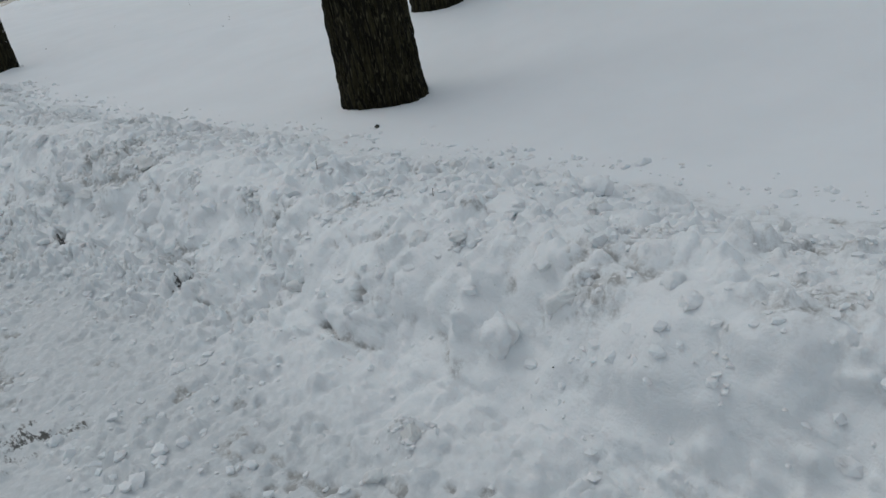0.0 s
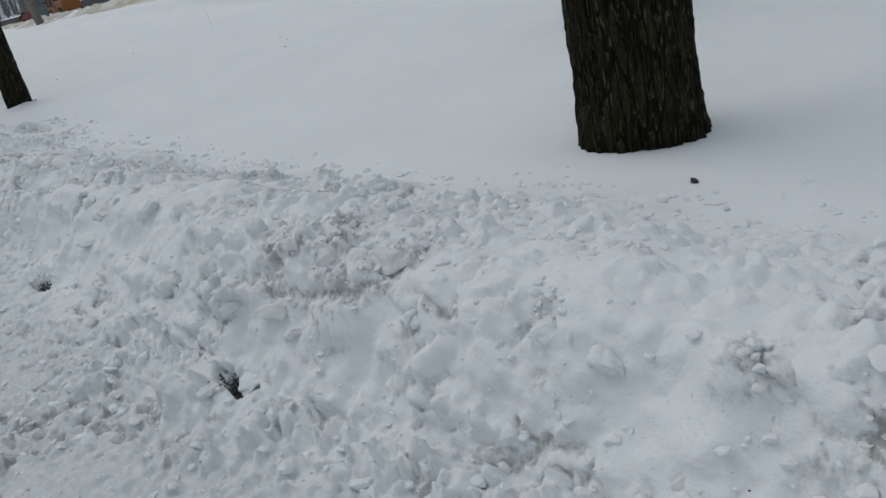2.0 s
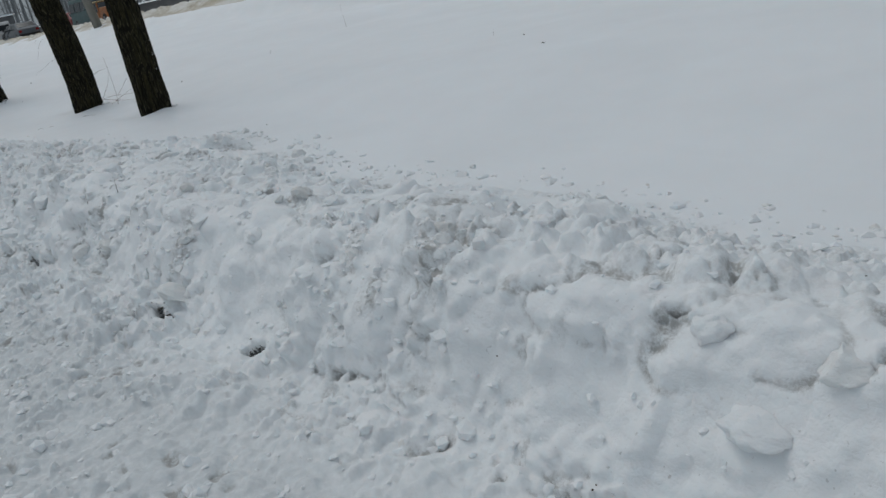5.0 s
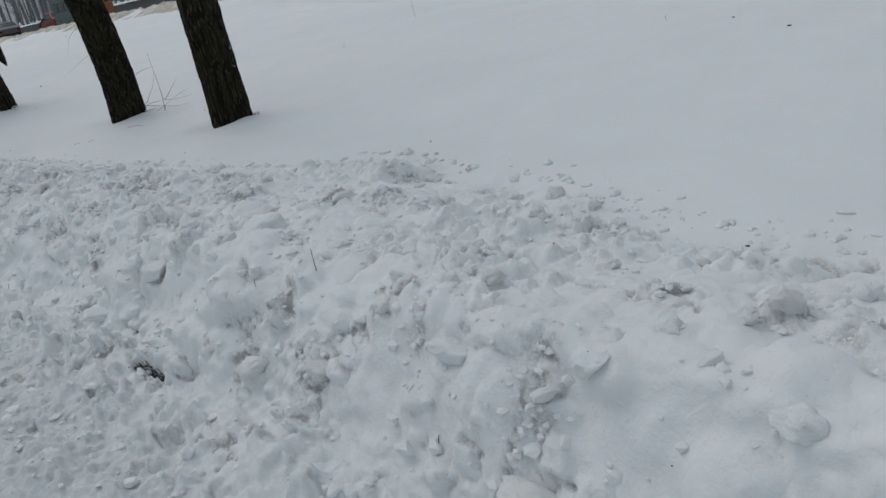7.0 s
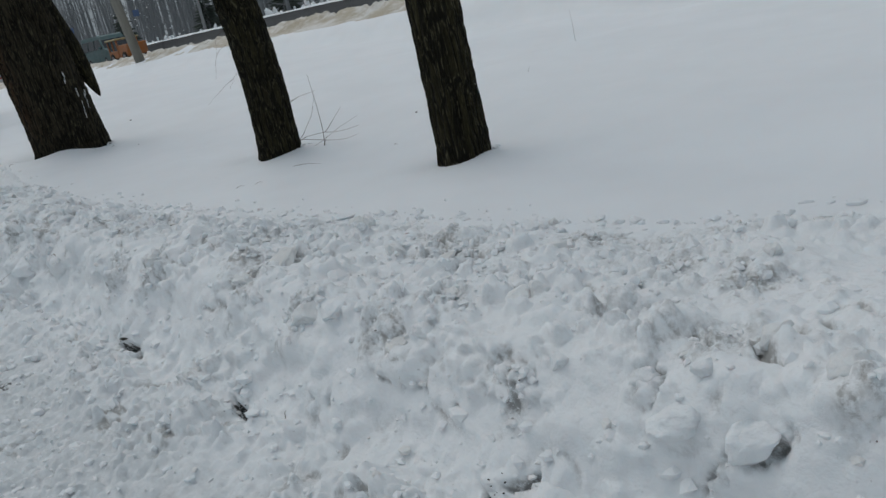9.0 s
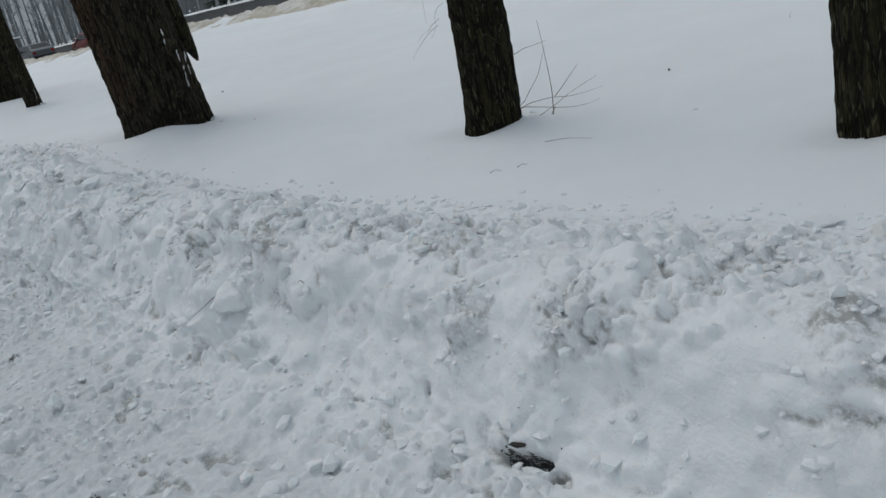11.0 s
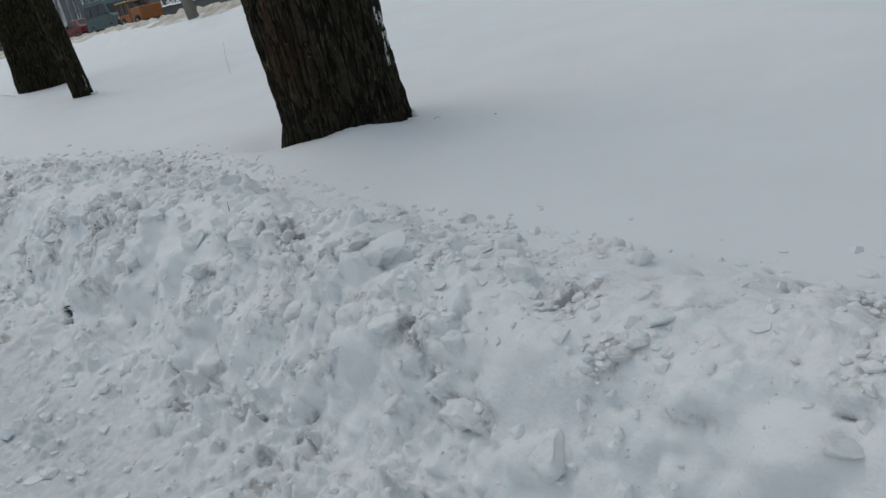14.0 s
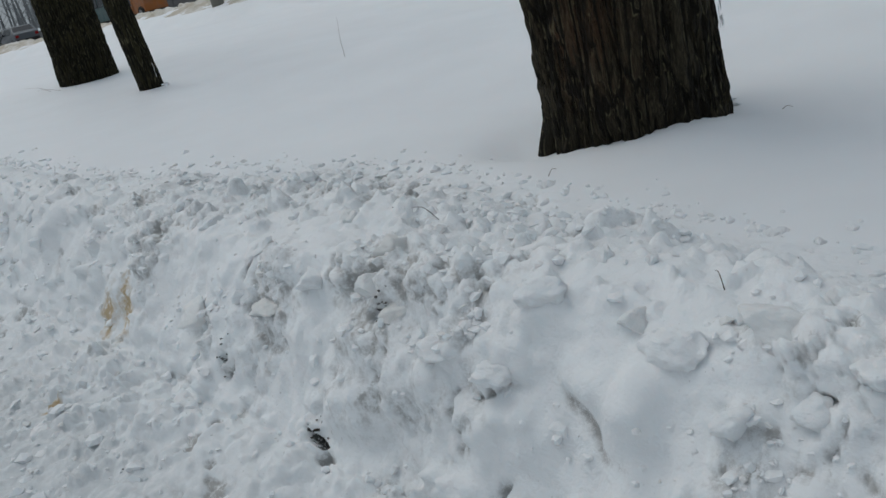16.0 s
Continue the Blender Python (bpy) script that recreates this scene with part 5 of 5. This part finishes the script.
wz = 1.03 + hump * (0.27 + 0.14 * fbm(WX * 0.7, WY * 0.35, 3, 92) + 0.09 * wcell + 0.07 * wcell2) - 0.25 * ease(13.1, 13.5, WX) - 0.06 * ease(11.1, 10.75, WX)
windrow = new("roadside_windrow", grid_mesh("roadside_windrow", wx, wy, wz, snow_road_mat))
tagged(windrow, "lumpy sand-brown ridge of ploughed snow along the road", "snow bank", kind="structure")


def lamp_post(x, y, z, height, radius, label, arm=True, mat=concrete_mat, lean=(0, 0)):
    post = tagged(new("lamp_post"), label, "lamp post", "roadside poles")
    post.location = (x, y, z)
    v, f = tube_data([(-0.4 * lean[0], -0.4 * lean[1], -0.4), (height * 0.3 * lean[0], height * 0.3 * lean[1], height * 0.3), (height * lean[0], height * lean[1], height)], [radius, radius * 0.88, radius * 0.6], 24)
    ob = new("pole", mesh_from("pole", v, f, mat))
    ob.parent = post
    if arm:
        v, f = tube_data([(height * lean[0], height * lean[1], height - 0.1), (0.3 + height * lean[0], height * lean[1], height + 0.35), (1.4, 0, height + 0.55)], [0.05, 0.04, 0.035], 8)
        ob = new("arm", mesh_from("arm", v, f, metal_mat))
        ob.parent = post
        bm = bmesh.new()
        box(bm, 1.3, 1.9, -0.13, 0.13, height + 0.48, height + 0.62, 0.04)
        part("lamp_head", bm, metal_mat, post)
    return post


lamp_post(11.27, 38.53, 1.04, 9.0, 0.165, "grey round concrete lamp post at the roadside", lean=(-0.1, 0.04))
lamp_post(28.6, 68.0, 1.5, 9.0, 0.12, "slim grey lamp post beyond the road", mat=metal_mat)
lamp_post(28.4, 86.0, 1.4, 5.2, 0.09, "dark thin lamp post in the misty distance", mat=metal_mat)
lamp_post(28.6, 45.0, 1.5, 8.0, 0.11, "dark slim post behind the road barrier", arm=False, mat=metal_mat)
lamp_post(12.2, 84.0, 1.0, 9.0, 0.2, "grey lamp post far along the road")


# ---- vehicles on the road ----
def wheel_part(vehicle, x, y, r):
    bm = bmesh.new()
    bmesh.ops.create_cone(bm, cap_ends=True, segments=20, radius1=r, radius2=r, depth=0.2, matrix=Matrix.Translation((x, y, r)) @ Matrix.Rotation(math.pi / 2, 4, "X"))
    bmesh.ops.bevel(bm, geom=[e for e in bm.edges if len(e.link_faces) == 2 and abs(e.calc_face_angle(0)) > 1], offset=0.03, segments=2, affect="EDGES")
    tyre = part("wheel", bm, rubber_mat, vehicle)
    bm = bmesh.new()
    bmesh.ops.create_cone(bm, cap_ends=True, segments=16, radius1=r * 0.62, radius2=r * 0.55, depth=0.215, matrix=Matrix.Translation((x, y, r)) @ Matrix.Rotation(math.pi / 2, 4, "X"))
    part("rim", bm, rim_mat, tyre)


def extruded(profile, half, tuck=0.0, top=0.0):
    """A body from a side outline (x, z), narrowed towards top."""
    bm = bmesh.new()
    sides = []
    for s in (-1, 1):
        sides.append([bm.verts.new((x, s * (half - tuck * max(0, (z - top)) if z > top else half), z)) for x, z in profile])
    n = len(profile)
    for k in range(n):
        bm.faces.new((sides[0][k], sides[0][(k + 1) % n], sides[1][(k + 1) % n], sides[1][k]))
    bm.faces.new(sides[0][::-1])
    bm.faces.new(sides[1])
    bmesh.ops.recalc_face_normals(bm, faces=bm.faces)
    bmesh.ops.bevel(bm, geom=list(bm.edges), offset=0.035, segments=2, affect="EDGES", profile=0.6)
    return bm


def pane(profile, half, tuck, top, y_sign):
    bm = bmesh.new()
    out = [bm.verts.new((x, y_sign * (half - tuck * (z - top) + 0.006), z)) for x, z in profile]
    inn = [bm.verts.new((x, y_sign * (half - tuck * (z - top) - 0.02), z)) for x, z in profile]
    n = len(out)
    for k in range(n):
        bm.faces.new((out[k], out[(k + 1) % n], inn[(k + 1) % n], inn[k]))
    bm.faces.new(out)
    bm.faces.new(inn[::-1])
    bmesh.ops.recalc_face_normals(bm, faces=bm.faces)
    return bm


def glass_across(x0, z0, x1, z1, half0, half1, push):
    bm = bmesh.new()
    n = Vector((z1 - z0, 0, -(x1 - x0))).normalized() * push
    q = [(x0, -half0, z0), (x0, half0, z0), (x1, half1, z1), (x1, -half1, z1)]
    a = [bm.verts.new(Vector(p) + n * 0.01) for p in q]
    b = [bm.verts.new(Vector(p) - n * 0.02) for p in q]
    for k in range(4):
        bm.faces.new((a[k], a[(k + 1) % 4], b[(k + 1) % 4], b[k]))
    bm.faces.new(a)
    bm.faces.new(b[::-1])
    bmesh.ops.recalc_face_normals(bm, faces=bm.faces)
    return bm


def car(x, y, turn, colour, label, kind="car"):
    """A vehicle whose front looks along its own +x."""
    v = tagged(new("van" if kind == "van" else "car"), label, kind, "vehicles on the road")
    mat = paint(kind + "_paint", colour)
    if kind == "van":
        half, wheels, r, tuck, top = 0.95, (-1.45, 1.6), 0.33, 0.12, 1.1
        prof = [(-2.5, 0.35), (2.55, 0.35), (2.6, 0.75), (2.45, 1.02), (1.75, 1.18), (1.05, 2.0), (0.8, 2.1), (-2.35, 2.12), (-2.48, 1.95)]
        panes = [[(0.15, 1.2), (1.5, 1.2), (0.95, 1.85), (0.15, 1.85)], [(-1.15, 1.2), (0.0, 1.2), (0.0, 1.85), (-1.15, 1.85)], [(-2.3, 1.2), (-1.3, 1.2), (-1.3, 1.85), (-2.3, 1.85)]]
        front, rear = (1.72, 1.22, 1.1, 1.92, 0.85, 0.78, 1), (-2.49, 1.25, -2.47, 1.85, 0.8, 0.72, -1)
    else:
        half, wheels, r, tuck, top = 0.87, (-1.3, 1.35), 0.31, 0.3, 0.92
        prof = [(-2.1, 0.3), (2.1, 0.3), (2.15, 0.6), (2.0, 0.8), (0.95, 0.95), (0.2, 1.4), (-0.1, 1.46), (-1.3, 1.42), (-1.95, 1.0), (-2.15, 0.9)]
        panes = [[(-0.25, 0.97), (0.75, 0.97), (0.15, 1.33), (-0.25, 1.36)], [(-1.35, 0.97), (-0.35, 0.97), (-0.35, 1.36), (-1.2, 1.34)]]
        front, rear = (0.9, 0.98, 0.24, 1.37, 0.78, 0.66, 1), (-1.86, 1.05, -1.36, 1.38, 0.74, 0.64, -1)
    part("body", extruded(prof, half, tuck, top), mat, v)
    for s in (-1, 1):
        for p in panes:
            part("side_window", pane(p, half, tuck, top, s), glass_mat, v)
    part("windscreen", glass_across(*front), glass_mat, v)
    part("rear_window", glass_across(*rear), glass_mat, v)
    low = 0.62 if kind == "car" else 0.78
    for s in (-1, 1):
        bm = bmesh.new()
        box(bm, prof[2][0] - 0.12, prof[2][0] + 0.01, s * half * 0.72 - 0.16, s * half * 0.72 + 0.16, low - 0.08, low + 0.08, 0.03)
        part("headlight", bm, lamp_glass_mat, v)
        bm = bmesh.new()
        box(bm, prof[0][0] - 0.06, prof[0][0] + 0.06, s * half * 0.8 - 0.12, s * half * 0.8 + 0.12, low + 0.02, low + 0.2, 0.03)
        part("tail_light", bm, tail_mat, v)
        bm = bmesh.new()
        box(bm, panes[0][1][0] - 0.2, panes[0][1][0] - 0.05, s * (half + 0.1) - 0.1, s * (half + 0.1) + 0.08, top + 0.08, top + 0.24, 0.03)
        part("mirror", bm, mat, v)
        for wxp in wheels:
            wheel_part(v, wxp, s * (half - 0.1), r)
    bm = bmesh.new()
    box(bm, prof[2][0] - 0.1, prof[2][0] + 0.06, -half * 0.95, half * 0.95, 0.3, 0.5, 0.04)
    part("front_bumper", bm, rubber_mat, v)
    bm = bmesh.new()
    box(bm, prof[0][0] - 0.07, prof[0][0] + 0.1, -half * 0.95, half * 0.95, 0.3, 0.5, 0.04)
    part("rear_bumper", bm, rubber_mat, v)
    v.matrix_world = pose(x, y, 1.0, 0, 0, turn)
    return v


car(21.4, 86.0, 90, (0.13, 0.15, 0.17), "dirty grey hatchback on the slushy road")
car(22.9, 71.8, -90, (0.05, 0.12, 0.125), "dark teal minibus on the slushy road", "van")
car(24.1, 105.0, 90, (0.65, 0.65, 0.65), "small white van parked before a grey building", "van")
car(25.2, 84.0, 90, (0.25, 0.04, 0.04), "dull red car far along the road")
car(22.6, 92.0, 90, (0.04, 0.045, 0.05), "dark saloon car on the slushy road")


def plough(x, y, turn):
    """A small orange road service vehicle with an open-sided cab."""
    v = tagged(new("service_vehicle"), "orange road service vehicle with a pale cab roof", "service vehicle", "vehicles on the road")
    orange = paint("orange_paint", (0.42, 0.14, 0.03))
    bm = bmesh.new()
    box(bm, -1.7, 0.1, -0.85, 0.85, 0.45, 1.0, 0.05)
    part("rear_body", bm, orange, v)
    bm = bmesh.new()
    box(bm, 0.1, 1.8, -0.8, 0.8, 0.45, 1.35, 0.06)
    part("engine_hood", bm, orange, v)
    for px in (-1.6, -0.75, 0.1):
        for s in (-1, 1):
            bm = bmesh.new()
            box(bm, px - 0.05, px + 0.05, s * 0.8 - 0.05, s * 0.8 + 0.05, 1.0, 1.75, 0.01)
            part("cab_post", bm, orange, v)
    for s in (-1, 1):
        for px in (-1.55, -0.7):
            bm = bmesh.new()
            box(bm, px, px + 0.75, s * 0.79 - 0.01, s * 0.79 + 0.01, 1.02, 1.73)
            part("cab_window", bm, glass_mat, v)
    bm = bmesh.new()
    box(bm, -1.8, 0.3, -0.95, 0.95, 1.75, 1.87, 0.04)
    part("cab_roof", bm, paint("pale_roof_paint", (0.5, 0.4, 0.2)), v, "pale yellow cab roof")
    for s in (-1, 1):
        for px in (-1.1, 1.2):
            wheel_part(v, px, s * 0.8, 0.42)
    v.matrix_world = pose(x, y, 1.0, 0, 0, turn) @ Matrix.Scale(0.8, 4)


plough(20.6, 62.6, -90)


# ---- grey building in the distance ----
def far_building(x, y, z):
    b = tagged(new("building"), "plain grey low building with a darker annex", "building")
    b.location = (x, y, z)
    bm = bmesh.new()
    box(bm, 0, 5.5, 0, 6, 0, 2.5, 0.02)
    part("wall", bm, panel_mat, b)
    bm = bmesh.new()
    box(bm, 5.6, 9.5, -0.6, 5.6, 0, 2.9, 0.02)
    part("annex_wall", bm, panel_dark_mat, b, "darker grey panelled annex")
    bm = bmesh.new()
    box(bm, -0.2, 5.5, -0.2, 6.2, 2.5, 2.66, 0.04)
    part("roof", bm, snow_fresh, b, "flat roof under white snow")
    bm = bmesh.new()
    box(bm, 5.5, 9.7, -0.8, 5.8, 2.9, 3.06, 0.04)
    part("annex_roof", bm, snow_fresh, b, "flat annex roof under white snow")
    return b


far_building(20.0, 118.0, 1.0)


def road_sign(x, y, z, h):
    s = tagged(new("road_sign"), "blue square road sign on a thin pole", "road sign", "blue road signs")
    s.location = (x, y, z)
    v, f = tube_data([(0, 0, -0.3), (0, 0, h)], [0.035, 0.035], 8)
    ob = new("pole", mesh_from("pole", v, f, metal_mat))
    ob.parent = s
    bm = bmesh.new()
    box(bm, -0.25, 0.25, -0.05, -0.02, h - 0.5, h, 0.01)
    part("sign_plate", bm, sign_blue_mat, s)
    return s


road_sign(28.2, 78.0, 1.3, 3.4)
road_sign(28.4, 94.0, 1.3, 3.6)

# ---- bare wood beyond the road ----
r = random.Random(77)
tv, tf, sv2, sf2 = [], [], [], []
icov, icof = ICO1
for k in range(720):
    y = r.uniform(14, 150)
    x = 30 + 34 * r.random() ** 1.3 + max(0, (y - 70) * 0.05)
    h = r.uniform(7, 13)
    rad = r.uniform(0.03, 0.18)
    lx, ly = r.uniform(-0.06, 0.06), r.uniform(-0.06, 0.06)
    z0 = 1.3
    tube_data([(x, y, z0), (x + lx * h * 0.4, y + ly * h * 0.4, z0 + h * 0.4), (x + lx * h, y + ly * h, z0 + h)], [rad, rad * 0.75, rad * 0.2], 5, tv, tf, cap=False)
    for b in range(7):
        t = r.uniform(0.12, 0.9)
        p = Vector((x + lx * h * t, y + ly * h * t, z0 + h * t))
        a = r.uniform(0, math.tau)
        d = Vector((math.cos(a), math.sin(a), r.uniform(0.2, 1.1)))
        q = p + d * r.uniform(0.5, 1.6)
        tube_data([p, q, q + Vector((d.x * 0.5, d.y * 0.5, 0.3))], [rad * 0.3, rad * 0.18, 0.008], 4, tv, tf, cap=False)
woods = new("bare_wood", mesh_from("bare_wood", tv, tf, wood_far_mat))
tagged(woods, "dense grey leafless wood with winter haze in its colour", "woodland", kind="stuff")
for k in range(1500):
    y = r.uniform(14, 150)
    x = 28.6 + 16 * r.random() ** 1.5
    low = r.random() < 0.75
    c = Vector((x, y, 1.35 + (r.uniform(0, 0.9) if low else r.uniform(1, 5))))
    s = r.uniform(0.05, 0.2) if low else r.uniform(0.03, 0.09)
    b = len(sv2)
    st = (s * r.uniform(0.5, 1.3), s * r.uniform(0.5, 1.3), s * (r.uniform(0.8, 2.4) if low else 0.4))
    sv2 += [(c.x + p[0] * st[0], c.y + p[1] * st[1], c.z + p[2] * st[2]) for p in icov]
    sf2 += [tuple(b + q for q in t) for t in icof]
tagged(new("snow_on_brush", mesh_from("snow_on_brush", sv2, sf2, snow_lump_mat)), "clumps of snow caught on brush at the wood's edge", "snow clumps", kind="stuff")


def fir(x, y, h, seed):
    r = random.Random(seed)
    t = tagged(new("fir_tree"), "dark green fir dusted with snow at the wood's edge", "tree", "firs at the wood")
    t.location = (x, y, 1.3)
    v, f = tube_data([(0, 0, -0.2), (0, 0, h)], [0.14, 0.02], 8)
    ob = new("trunk", mesh_from("trunk", v, f, wood_far_mat))
    ob.parent = t
    v, f = [], []
    for k in range(260):
        q = r.random() ** 0.8
        z = 0.4 + q * (h - 0.5)
        a, ln = r.uniform(0, math.tau), (1 - q) * h * 0.27 * r.uniform(0.6, 1.1) + 0.1
        d = Vector((math.cos(a), math.sin(a), -0.25))
        p = Vector((0, 0, z))
        tube_data([p, p + d * ln * 0.6, p + d * ln + Vector((0, 0, 0.08))], [0.02, 0.13 * (1.1 - q), 0.01], 4, v, f, cap=False)
    ob = new("crown", mesh_from("crown", v, f, fir_mat))
    ob.parent = t
    return t


fir(31.0, 72.0, 5.5, 1)
fir(33.0, 64.0, 6.5, 2)
fir(31.0, 88.0, 6.0, 3)

# glowing sheet painted as misty distance behind the wood and along the road
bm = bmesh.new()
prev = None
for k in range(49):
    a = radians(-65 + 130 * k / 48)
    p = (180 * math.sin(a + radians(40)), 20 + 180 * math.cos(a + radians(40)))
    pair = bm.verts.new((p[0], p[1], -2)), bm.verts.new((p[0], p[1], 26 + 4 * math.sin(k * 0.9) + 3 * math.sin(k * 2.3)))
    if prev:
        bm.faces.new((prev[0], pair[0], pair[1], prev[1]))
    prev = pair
part("backdrop", bm, mist_glow_mat, smooth=True)
tagged(bpy.data.objects["backdrop"], "glowing backdrop sheet painted as dim grey winter mist over a distant tree line", "backdrop", kind="structure")
